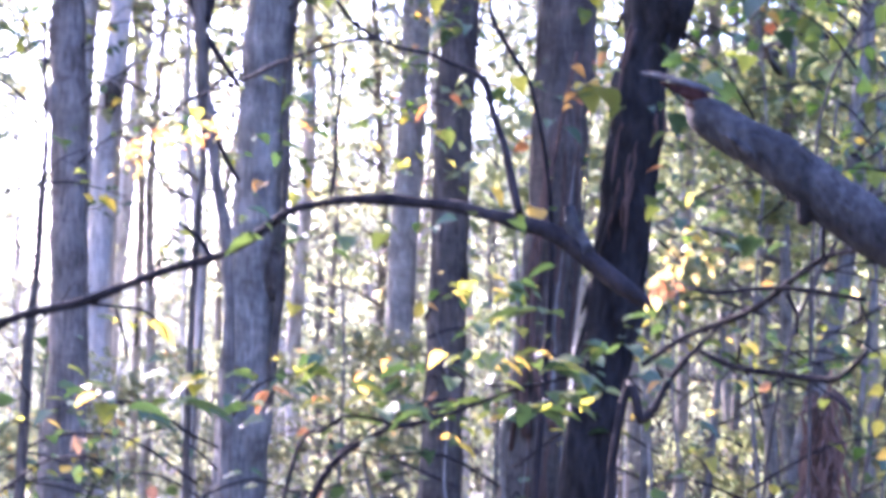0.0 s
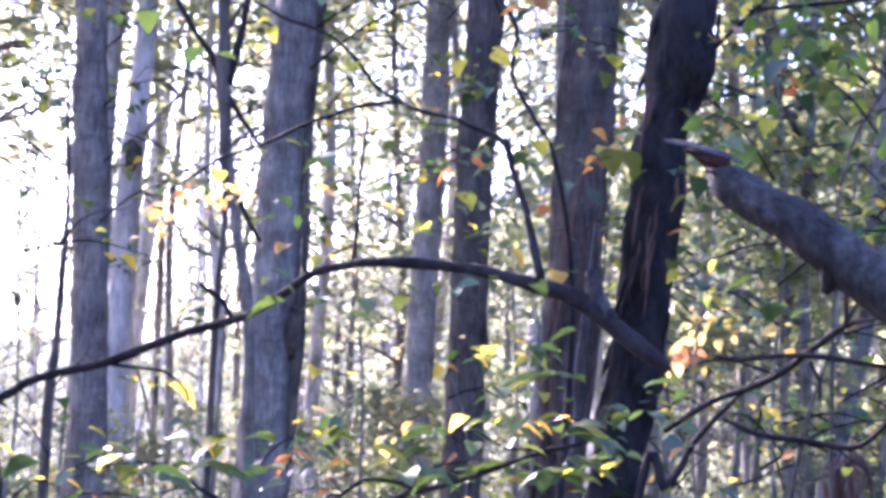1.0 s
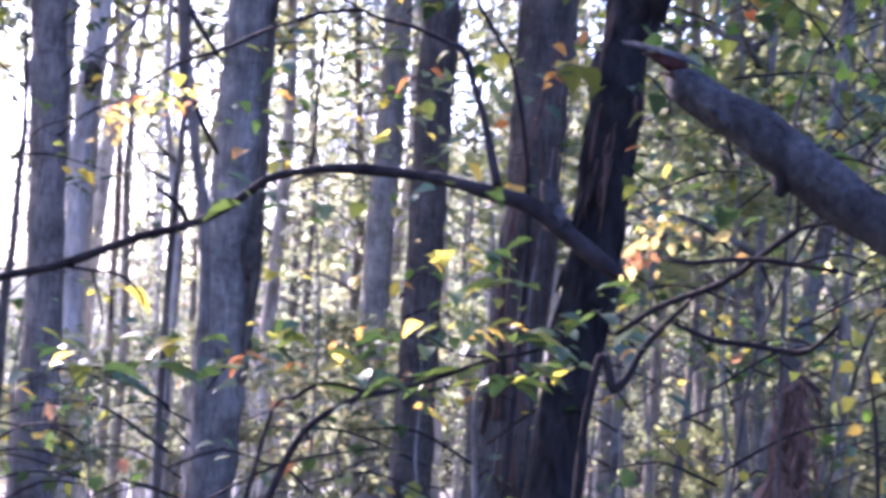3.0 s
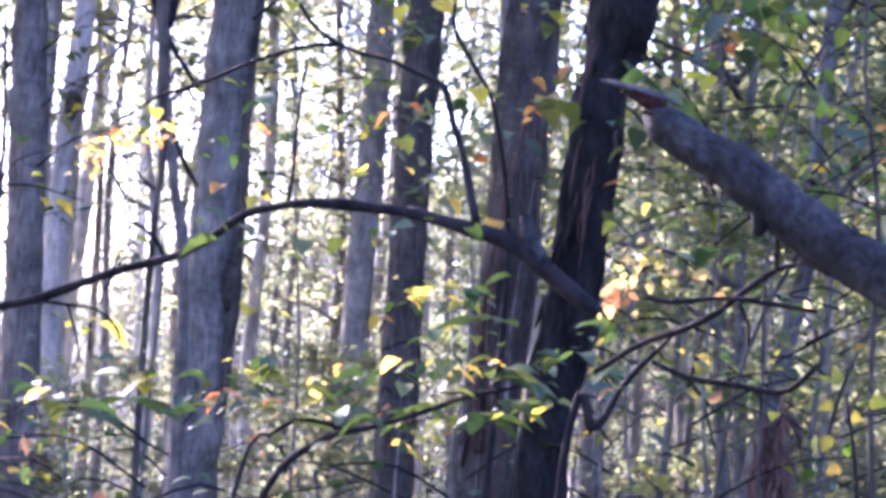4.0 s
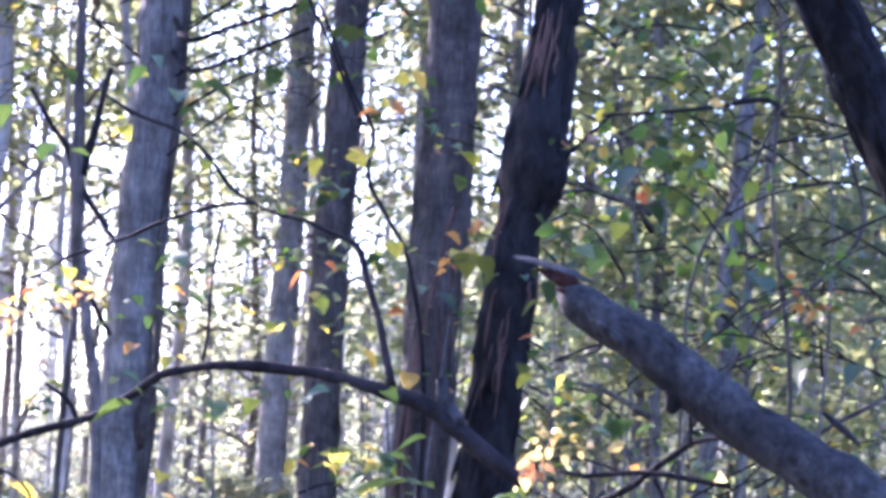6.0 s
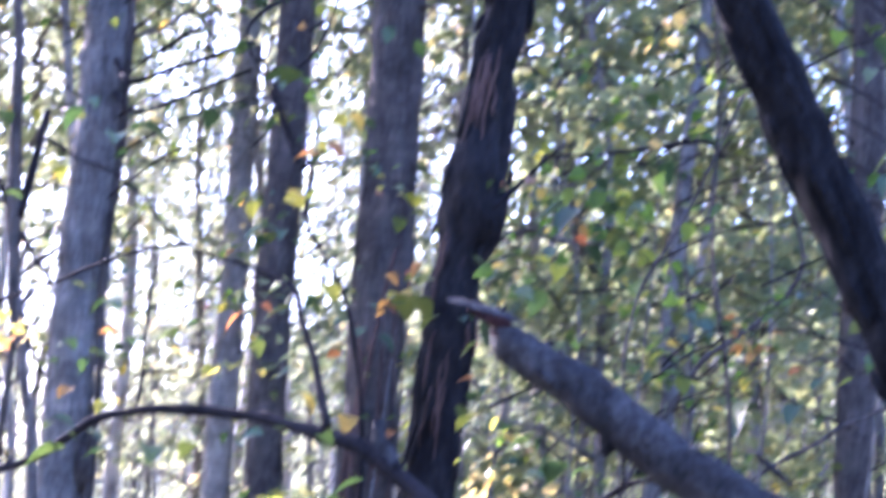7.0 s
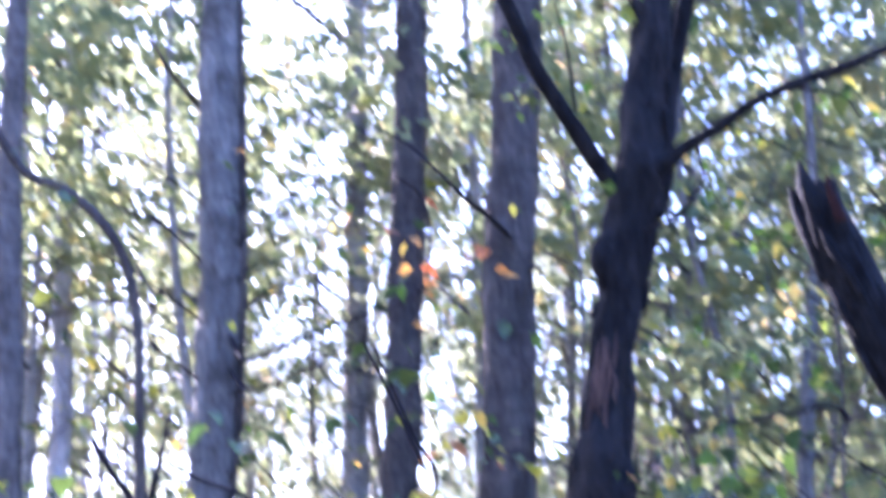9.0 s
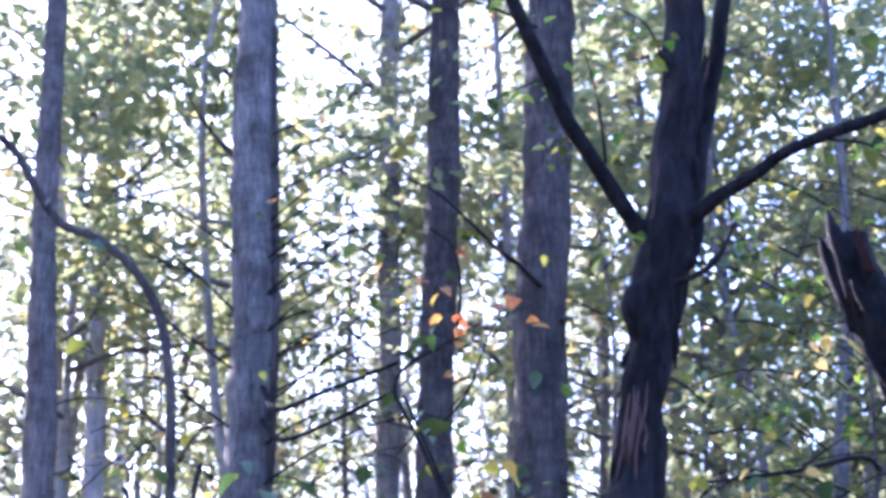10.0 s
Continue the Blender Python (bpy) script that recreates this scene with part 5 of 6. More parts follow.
stem("branch", [(0.1, 5.4, 2.75, 0.008), *[(-0.01, 5.4, 3.0, 0.0069), (-0.08, 5.4, 3.15, 0.006), (-0.02, 5.4, 3.24, 0.006), (0.1, 5.4, 3.31, 0.0052), (0.13, 5.4, 3.46, 0.0052), (0.11, 5.4, 3.61, 0.0043), (0.03, 5.4, 3.68, 0.0034)]], BARK_TWIG, bright, 6, 0.04, 0.12)
hang(bright, [('green', 0.07, 5.4, 3.03, 0.106), ('green', 0.04, 5.48, 2.91, 0.07), ('green', -0.16, 5.28, 2.88, 0.077), ('yellow', 0.26, 5.5, 2.91, 0.091), ('dry', 0.18, 5.38, 2.79, 0.072), ('yellow', -0.04, 5.34, 2.63, 0.064), ('yellow', 0.07, 5.52, 2.68, 0.088), ('yellow', -0.01, 5.29, 2.54, 0.074), ('yellow', 0.04, 5.44, 2.53, 0.069), ('orange', -0.08, 5.45, 2.48, 0.062), ('yellow', 0.19, 5.29, 2.34, 0.098), ('yellow', -0.05, 5.51, 2.22, 0.091), ('yellow', -0.11, 5.34, 2.1, 0.082), ('green', 0.35, 5.37, 2.23, 0.089), ('orange', 0.38, 5.5, 2.34, 0.066), ('green', 0.45, 5.28, 2.34, 0.121), ('green', -0.45, 5.48, 2.32, 0.084), ('yellow', 0.13, 5.4, 2.05, 0.089), ('yellow', 0.28, 5.32, 1.98, 0.085)], 15)
hang(bright, [('orange', 0.11, 5.4, 3.6, 0.072), ('orange', 0.07, 5.48, 3.5, 0.077), ('orange', -0.01, 5.28, 3.46, 0.077), ('yellow', 0.15, 5.5, 3.57, 0.07), ('orange', 0.1, 5.38, 3.38, 0.079), ('orange', 0.1, 5.34, 3.29, 0.064), ('yellow', 0.16, 5.52, 3.27, 0.095), ('orange', 0.27, 5.29, 3.39, 0.094), ('orange', 0.35, 5.44, 3.36, 0.087), ('green', 0.05, 5.45, 3.32, 0.111), ('green', 0.09, 5.29, 3.02, 0.094), ('green', -0.05, 5.51, 3.15, 0.091), ('yellow', 0.25, 5.34, 2.91, 0.071), ('dry', 0.18, 5.37, 2.82, 0.085), ('green', -0.17, 5.5, 2.93, 0.087), ('orange', -0.11, 5.28, 3.53, 0.074), ('green', -0.19, 5.48, 3.65, 0.087)], 15)
hang(bright, [('yellow', -0.05, 5.35, 2.64, 0.068), ('yellow', 0.06, 5.43, 2.67, 0.079), ('yellow', 0.01, 5.23, 2.54, 0.063), ('yellow', 0.07, 5.45, 2.55, 0.062), ('yellow', 0.08, 5.33, 2.58, 0.051), ('yellow', 0.2, 5.29, 2.37, 0.084), ('yellow', 0.24, 5.47, 2.37, 0.076), ('yellow', 0.18, 5.24, 2.32, 0.073), ('green', 0.02, 5.39, 2.52, 0.086), ('green', 0.44, 5.4, 2.4, 0.113), ('yellow', 0.41, 5.24, 2.34, 0.07), ('orange', 0.4, 5.46, 2.35, 0.073), ('orange', 0.48, 5.29, 2.45, 0.071), ('orange', 0.37, 5.32, 2.41, 0.071), ('green', 0.42, 5.45, 2.61, 0.069), ('yellow', 0.32, 5.23, 2.23, 0.077), ('orange', 0.26, 5.43, 2.18, 0.076), ('green', 0.1, 5.35, 2.3, 0.095), ('orange', 0.15, 5.27, 2.76, 0.077), ('yellow', 0.12, 5.47, 2.12, 0.063)])

lit = thing("leafy_sapling", (0.16, 4.5, ground_z(0.16, 4.5)), "slim sapling with sunlit yellow-green leaves", "sapling", "undergrowth saplings")
stem("stem", [(0.16, 4.5, -0.1, 0.009), (0.19, 4.5, 0.7, 0.008), *[(0.16, 4.5, 1.31, 0.0064), (0.18, 4.5, 1.41, 0.0057), (0.19, 4.5, 1.58, 0.005), (0.19, 4.5, 1.74, 0.0043), (0.18, 4.5, 1.84, 0.0029)]], BARK_GREY, lit, 7, 0.04, 0.12)
stem("branch", [(0.19, 4.5, 1.47, 0.0043), (0.11, 4.5, 1.47, 0.0036), (0.04, 4.5, 1.51, 0.0029), (-0.05, 4.5, 1.51, 0.0021)], BARK_TWIG, lit, 6, 0.04, 0.12)
stem("branch", [(0.19, 4.5, 1.52, 0.0043), (0.27, 4.5, 1.55, 0.0036), (0.34, 4.5, 1.53, 0.0021)], BARK_TWIG, lit, 6, 0.04, 0.12)
hang(lit, [('yellow', 0.16, 4.5, 1.72, 0.074), ('yellow', 0.18, 4.58, 1.7, 0.064), ('yellow', 0.16, 4.38, 1.64, 0.07), ('yellow', 0.18, 4.6, 1.61, 0.05), ('yellow', 0.14, 4.48, 1.53, 0.077), ('yellow', 0.17, 4.44, 1.54, 0.062), ('green', 0.16, 4.62, 1.5, 0.073), ('yellow', 0.15, 4.39, 1.48, 0.064), ('yellow', 0.01, 4.54, 1.72, 0.072), ('orange', -0.12, 4.55, 1.52, 0.064), ('yellow', 0.02, 4.39, 1.55, 0.07), ('green', 0.01, 4.61, 1.51, 0.076), ('yellow', -0.17, 4.44, 1.42, 0.071), ('green', 0.12, 4.47, 1.44, 0.068), ('yellow', 0.06, 4.6, 1.4, 0.05), ('yellow', 0.05, 4.38, 1.33, 0.064), ('green', 0.26, 4.58, 1.54, 0.082), ('green', 0.25, 4.5, 1.65, 0.095), ('green', 0.33, 4.42, 1.49, 0.087), ('green', 0.26, 4.62, 1.42, 0.091)])
hang(lit, [('green', 0.22, 4.41, 1.41, 0.084), ('green', 0.37, 4.52, 1.54, 0.078), ('green', -0.07, 4.57, 1.5, 0.073), ('green', -0.21, 4.38, 1.47, 0.061)])

whip = thing("leafy_sapling", (1.75, 6.3, ground_z(1.75, 6.3)), "thin sapling with a few yellow leaves", "sapling", "undergrowth saplings")
stem("stem", [(1.78, 6.3, -0.1, 0.012), (1.70, 6.3, 1.4, 0.010), (1.69, 6.25, 2.1, 0.009), (1.62, 6.25, 2.7, 0.008), (1.64, 6.25, 3.3, 0.006), (1.56, 6.2, 4.3, 0.003)], BARK_BROWN, whip, 7, 0.06, 0.12)
stem("branch", [(1.66, 6.25, 3.02, 0.008), *[(1.58, 6.2, 3.07, 0.0099), (1.37, 6.2, 3.03, 0.0089), (1.16, 6.2, 3.0, 0.0069), (0.98, 6.2, 2.98, 0.0049)]], BARK_TWIG, whip, 6, 0.04, 0.12)
hang(whip, [('yellow', 1.41, 6.2, 3.43, 0.063), ('yellow', 1.51, 6.28, 3.53, 0.092), ('yellow', 1.52, 6.08, 3.46, 0.085), ('yellow', 1.29, 6.3, 3.03, 0.088), ('yellow', 0.98, 6.18, 3.01, 0.075), ('yellow', 0.96, 6.14, 2.8, 0.086), ('green', 1.27, 6.32, 2.76, 0.116), ('green', 1.05, 6.09, 2.77, 0.124), ('yellow', 1.45, 6.24, 3.0, 0.119), ('green', 1.33, 6.25, 2.6, 0.099), ('orange', 1.1, 6.09, 2.69, 0.07), ('green', 1.19, 6.31, 2.94, 0.1), ('yellow', 1.42, 6.14, 2.29, 0.07), ('green', 1.52, 6.17, 2.44, 0.098), ('orange', 1.75, 6.3, 2.41, 0.1), ('orange', 1.73, 6.08, 2.3, 0.07), ('dry', 1.98, 6.28, 2.26, 0.1)], 15)
hang(whip, [('yellow', 1.03, 6.2, 3.8, 0.059), ('yellow', 1.31, 6.28, 2.96, 0.092), ('yellow', 0.96, 6.08, 2.98, 0.058), ('green', 0.94, 6.3, 4.26, 0.08), ('green', 0.92, 6.18, 3.59, 0.086), ('yellow', 1.19, 6.14, 3.79, 0.078), ('green', 1.28, 6.32, 3.75, 0.121), ('green', 1.1, 6.09, 3.82, 0.116), ('yellow', 1.49, 6.24, 3.35, 0.079), ('green', 1.39, 6.25, 3.31, 0.119), ('yellow', 1.68, 6.09, 4.66, 0.097), ('green', 1.73, 6.31, 4.31, 0.12), ('green', 1.19, 6.14, 4.52, 0.117), ('green', 1.36, 6.17, 4.35, 0.098)], 15)
side = thing("leafy_sapling", (2.75, 5.8, ground_z(2.75, 5.8)), "young understorey tree with broad dark green leaves", "sapling", "undergrowth saplings")
stem("stem", [(2.75, 5.8, -0.1, 0.016), (2.68, 5.8, 1.2, 0.014), (2.6, 5.8, 2.4, 0.012), (2.6, 5.8, 3.4, 0.008), (2.55, 5.8, 4.3, 0.003)], BARK_TWIG, side, 7, 0.06, 0.12)
stem("branch", [(2.6, 5.8, 3.0, 0.007), *[(2.38, 5.8, 3.43, 0.0074), (2.25, 5.8, 3.34, 0.0074), (2.13, 5.8, 3.28, 0.0055), (2.02, 5.8, 3.26, 0.0037)]], BARK_TWIG, side, 6, 0.05, 0.12)
stem("branch", [(2.6, 5.8, 2.6, 0.007), *[(2.37, 5.8, 2.87, 0.0074), (2.24, 5.8, 2.9, 0.0065), (2.1, 5.8, 2.9, 0.0046)]], BARK_TWIG, side, 6, 0.05, 0.12)
for tint_, x_, y_, z_, s_ in [('green', 2.18, 5.8, 3.33, 0.155), ('green', 2.29, 5.88, 3.33, 0.138), ('green', 2.2, 5.68, 2.89, 0.141), ('green', 2.17, 5.9, 2.93, 0.112), ('green', 1.64, 5.78, 2.12, 0.129), ('green', 1.51, 5.74, 2.36, 0.102), ('green', 1.48, 5.92, 2.39, 0.113), ('green', 1.04, 5.69, 2.71, 0.145), ('yellow', 1.0, 5.84, 2.54, 0.093), ('green', 1.18, 5.85, 2.66, 0.123), ('green', 2.03, 5.69, 3.24, 0.09), ('green', 1.85, 5.91, 2.11, 0.113), ('green', 1.35, 5.74, 2.54, 0.102), ('yellow', 1.2, 5.77, 2.79, 0.081), ('green', 0.94, 5.9, 2.47, 0.113)]:
    leaf_group(side if x_ > 1.6 else whip, tint_, (x_, y_, z_), s_, 32)
hang(bright, [('green', 0.44, 5.5, 2.38, 0.115), ('green', 0.09, 5.58, 3.06, 0.106), ('green', -0.4, 5.38, 2.85, 0.127), ('green', -0.48, 5.6, 2.86, 0.1), ('green', 0.02, 5.48, 2.56, 0.087), ('yellow', -0.02, 5.44, 2.64, 0.076), ('green', -0.21, 5.62, 2.39, 0.089), ('green', 0.55, 5.39, 2.3, 0.086)], 15)
hang(snag, [('green', -1.2, 6.0, 4.0, 0.078), ('green', -1.2, 6.08, 3.84, 0.082), ('green', -1.15, 5.88, 3.43, 0.084), ('green', -1.45, 6.1, 3.85, 0.079), ('green', -0.91, 5.98, 3.0, 0.099), ('orange', -0.51, 5.94, 3.95, 0.054), ('green', -0.6, 6.12, 3.96, 0.060), ('green', -1.27, 5.89, 3.95, 0.058), ('orange', -0.95, 6.04, 3.87, 0.038), ('yellow', -0.56, 6.05, 3.36, 0.043), ('yellow', -0.53, 5.89, 3.72, 0.046), ('green', -0.29, 6.11, 4.04, 0.060), ('green', -0.37, 5.94, 4.07, 0.051), ('green', -1.47, 5.97, 4.24, 0.082), ('yellow', 0.45, 6.1, 3.8, 0.048)], 15)

# the larger leaves high on the bright sapling, turned to the light
tip_ = random.Random(53)
stem("twig", [(0.02, 5.4, 3.0, 0.005), (0.14, 5.4, 3.12, 0.004), (0.24, 5.4, 3.36, 0.003), (0.36, 5.4, 3.42, 0.0015)], BARK_TWIG, bright, 6, 0.04, 0.2)
for tint_, x_, z_ in (("orange", 0.271, 3.418), ("orange", 0.336, 3.344), ("orange", 0.071, 3.379), ("orange", 0.106, 3.306), ("pale", 0.161, 3.237), ("yellow", 0.065, 3.447), ("pale", -0.018, 3.442),
                      ("orange", 0.101, 3.192), ("fresh", 0.096, 3.024), ("fresh", 0.121, 2.957), ("yellow", 0.034, 2.895), ("fresh", 0.207, 2.949), ("yellow", 0.253, 2.892), ("dry", 0.182, 2.816),
                      ("fresh", 0.159, 3.068), ("fresh", 0.044, 3.299), ("green", 0.368, 3.179), ("fresh", 0.440, 3.143), ("yellow", 0.161, 2.789), ("yellow", 0.860, 2.854)):
    leaf_at(bright, tint_, (x_, 5.4 + tip_.uniform(-0.08, 0.08), z_ + 0.02), tip_.uniform(0.05, 0.075), tip_.uniform(-60, 60), tip_.gauss(-28, 25), tip_.gauss(0, 45), tip_.choice((0, 1, 3)))
# leaf clusters of the thin sapling beside the leaning trunk, each on its own twig
# the first four take the pale tint, sunlight put into their colour
for tint_, x_, z_ in (("pale", 1.509, 3.503), ("pale", 1.472, 3.509), ("pale", 1.402, 3.419), ("pale", 1.266, 3.005), ("fresh", 1.234, 2.845), ("fresh", 1.298, 2.785), ("fresh", 1.339, 2.839),
                      ("fresh", 1.007, 2.814), ("orange", 1.742, 2.390), ("orange", 1.706, 2.358), ("orange", 1.780, 2.330), ("orange", 1.748, 2.319), ("yellow", 1.467, 2.295), ("fresh", 1.445, 2.605),
                      ("fresh", 1.195, 2.678), ("fresh", 1.549, 2.486), ("yellow", 1.342, 2.438), ("fresh", 1.272, 3.246), ("fresh", 1.103, 3.364), ("fresh", 1.654, 2.800)):
    end_ = Vector((x_ * 0.904, 5.62, 1.745 + (z_ - 1.745) * 0.904))
    side_ = 0.16 if x_ < 1.6 else -0.16
    twig_ = stem("twig", [(x_ + side_, 6.25, z_ - 0.1, 0.004), ((x_ + end_.x) / 2 + side_ * 0.4, 5.92, (z_ + end_.z) / 2 - 0.02, 0.003), (*end_, 0.001)], BARK_TWIG, whip, 5, 0.04, 0.2)
    for _ in range(4):
        leaf_at(twig_, tint_ if tip_.random() < 0.7 else "fresh", end_ + Vector((tip_.gauss(0, 0.04), tip_.uniform(-0.06, 0.06), tip_.gauss(0, 0.025))), tip_.uniform(0.04, 0.07), tip_.uniform(0, 360), tip_.gauss(-22, 24), tip_.gauss(0, 25), tip_.choice((0, 1, 3)))
# leafy twigs high on the forked tree
for (x_, z_), (u_, v_) in (((0.57, 4.06), (0.40, 3.90)), ((0.48, 4.27), (0.25, 4.13)), ((0.41, 4.46), (0.12, 4.49)), ((1.14, 3.91), (1.41, 3.70)), ((1.34, 4.05), (1.55, 3.88)), ((1.04, 3.85), (1.08, 3.56)), ((0.63, 3.96), (0.55, 4.31)), ((0.88, 3.62), (1.20, 3.44)), ((0.84, 4.33), (0.67, 4.46)), ((0.90, 3.72), (0.57, 3.52))):
    line_ = [(x_, 5.58, z_, 0.006), ((x_ + u_) / 2 + tip_.gauss(0, 0.03), 5.5, (z_ + v_) / 2 + 0.03, 0.004), (u_, 5.42, v_, 0.0015)]
    twig_ = stem("twig", line_, BARK_TWIG, tree_e, 6, 0.04, 0.2)
    spray(twig_, line_, 14, ["green", "green", "fresh", "fresh", "fresh", "yellow"], 0.062, 0.06)
# broad leaves of the young tree that stands beside the forked one
for tint_, x_, z_, size_, tilt_, lean_ in (("yellow", 0.844, 2.70, 0.085, -80, 0), ("fresh", 0.938, 2.70, 0.12, -65, 40), ("fresh", 1.03, 2.70, 0.14, -60, 25), ("fresh", 1.092, 2.66, 0.16, -70, -30), ("fresh", 1.06, 2.60, 0.13, -65, 35), ("fresh", 0.923, 2.49, 0.10, -25, 60),
                                            ("fresh", 1.186, 2.68, 0.14, -55, -45), ("fresh", 0.70, 2.43, 0.13, -40, 70), ("fresh", 0.755, 2.38, 0.11, -35, -60), ("pale", 0.785, 2.44, 0.07, -75, 15), ("fresh", 1.14, 2.39, 0.16, -22, 80), ("fresh", 1.26, 2.40, 0.17, -22, -80),
                                            ("fresh", 1.213, 2.52, 0.13, -45, 20), ("fresh", 1.227, 2.78, 0.15, -60, -20), ("fresh", 0.99, 2.77, 0.12, -50, 55), ("fresh", 1.00, 2.60, 0.11, -40, -35), ("fresh", 1.14, 2.55, 0.12, -50, 60), ("fresh", 0.87, 2.56, 0.09, -30, -70), ("fresh", 1.32, 2.62, 0.13, -40, 30)):
    leaf_at(tree_e if x_ < 0.8 else rst, tint_, (x_, 5.28 + rng.uniform(-0.1, 0.1), z_), size_ * 0.6, rng.gauss(0, 18), tilt_ + rng.gauss(0, 8), lean_ + rng.gauss(0, 10), 3)
# small tan leaves, lit through, along the twig that reaches out of the arch
tan_ = random.Random(53)
for _ in range(64):
    u_ = tan_.random()
    x_, z_ = -0.93 + 0.30 * u_, 2.085 + 0.125 * u_ - abs(tan_.gauss(0, 0.03))
    leaf_at(arch, tan_.choice(("pale", "pale", "dry", "yellow", "pale")), (x_ + tan_.gauss(0, 0.02), 5.0 + tan_.uniform(-0.12, 0.12), z_), tan_.uniform(0.025, 0.05), tan_.uniform(0, 360), tan_.gauss(-12, 16), tan_.gauss(0, 16), tan_.choice((0, 1, 3)))
# the pale leaning tree's side branch and the scar under it
stem("branch", [(-2.44, 12.95, 3.30, 0.03), (-2.40, 12.9, 3.36, 0.026), (-2.35, 12.9, 3.446, 0.022), (-2.244, 12.9, 3.574, 0.018), (-2.132, 12.9, 3.69, 0.014), (-1.95, 12.9, 3.95, 0.006)], BARK_ASH, tree_p, 8, 0.06, 0.2)
stem("knot", [(-2.47, 12.93, 3.36, 0.02), (-2.44, 12.905, 3.30, 0.055), (-2.45, 12.905, 3.22, 0.05), (-2.47, 12.93, 3.12, 0.02)], BARK_BROWN, tree_p, 10, 0.03, 0.35, "dark scar of a lost branch")
stem("knot", [(-1.965, 8.97, 2.86, 0.02), (-1.985, 8.96, 2.77, 0.045), (-1.98, 8.96, 2.68, 0.038), (-1.96, 8.97, 2.55, 0.02)], BARK_TAN, tree_a, 10, 0.03, 0.3, "swollen bump of bark")

pale_r = thing("slender_tree", (1.62, 9.5, ground_z(1.62, 9.5)), "slender pale tree behind the yellow leaves", "tree", "trees of the wood")
stem("trunk", [(1.62, 9.5, -0.3, 0.06), *[(2.18, 9.5, 2.13, 0.0453), (2.19, 9.5, 2.62, 0.0423), (2.26, 9.5, 3.31, 0.0453), (2.32, 9.5, 3.89, 0.0423), (2.37, 9.5, 4.25, 0.0393)], (2.40, 9.5, 4.6, 0.032), (2.42, 9.5, 5.4, 0.024), (2.40, 9.5, 6.6, 0.008)], BARK_GREY, pale_r, 10, 0.12, 0.08)
bare_twigs(pale_r, [(2.22, 9.45, 2.3 + 0.28 * k, -1 if k % 2 else 1) for k in range(9)], 0.9, 0.1, 66, 0.007)
brush = thing("dead_brush", (1.4, 7.0, ground_z(1.4, 7.0)), "dead grey branches propped in the undergrowth", "dead branch")
stem("branch", [(1.2, 7.0, 0.0, 0.008), (1.35, 7.0, 1.5, 0.008), *[(1.72, 7.0, 2.26, 0.010), (1.88, 7.0, 2.42, 0.010), (2.04, 7.0, 2.54, 0.009), (2.19, 7.0, 2.76, 0.009)], (2.1, 7.0, 3.1, 0.006)], BARK_BROWN, brush, 8, 0.06, 0.12)
stem("branch", [(1.5, 7.0, 0.0, 0.008), (1.8, 7.0, 1.6, 0.008), *[(2.28, 7.0, 2.05, 0.010), (2.45, 7.0, 2.14, 0.009), (2.59, 7.0, 2.21, 0.008), (2.83, 7.0, 2.32, 0.0089)]], BARK_BROWN, brush, 8, 0.06, 0.12)


def maple(x, y, height, seed, count, tints, size=0.085, wide=0.8, low_=0.25):
    """A leafy young tree whose leaves can be told apart: stem, side twigs, and each leaf."""
    r = random.Random(seed)
    g = ground_z(x, y)
    t = thing("leafy_sapling", (x, y, g), "young understorey tree with broad green leaves turning yellow", "sapling", "undergrowth saplings")
    lean_ = (r.uniform(-0.3, 0.3), r.uniform(-0.2, 0.2))
    pts = [(x, y, g - 0.1, 0.014)] + [(x + lean_[0] * k * k + 0.05 * math.sin(k * 9 + x), y + lean_[1] * k, g + height * k, 0.012 * (1.05 - k)) for k in (0.25, 0.4, 0.55, 0.7, 0.85, 1.0)]
    stem("stem", pts, BARK_GREY, t, 7, 0.08, 0.1)
    n = max(8, count // 10)
    for i in range(n):
        k = low_ + (1 - low_) * (i + r.random()) / n
        bx, by, bz = x + lean_[0] * k * k, y + lean_[1] * k, g + height * k
        a, reach = r.uniform(0, 6.283), wide * r.uniform(0.4, 1.0)
        tip = (bx + math.cos(a) * reach, by + math.sin(a) * reach * 0.8, bz + reach * r.uniform(-0.1, 0.4))
        mid = ((bx + tip[0]) / 2, (by + tip[1]) / 2, (bz + tip[2]) / 2 + 0.06)
        twig_ = stem("twig", [(bx, by, bz, 0.006), (*mid, 0.005), (*tip, 0.002)], BARK_TWIG, t, 5, 0.08, 0.1)
        spray(twig_, [mid, tip], count // n, tints, size, 0.09)
    return t


G4Y = ["green", "green", "fresh", "fresh", "yellow"]
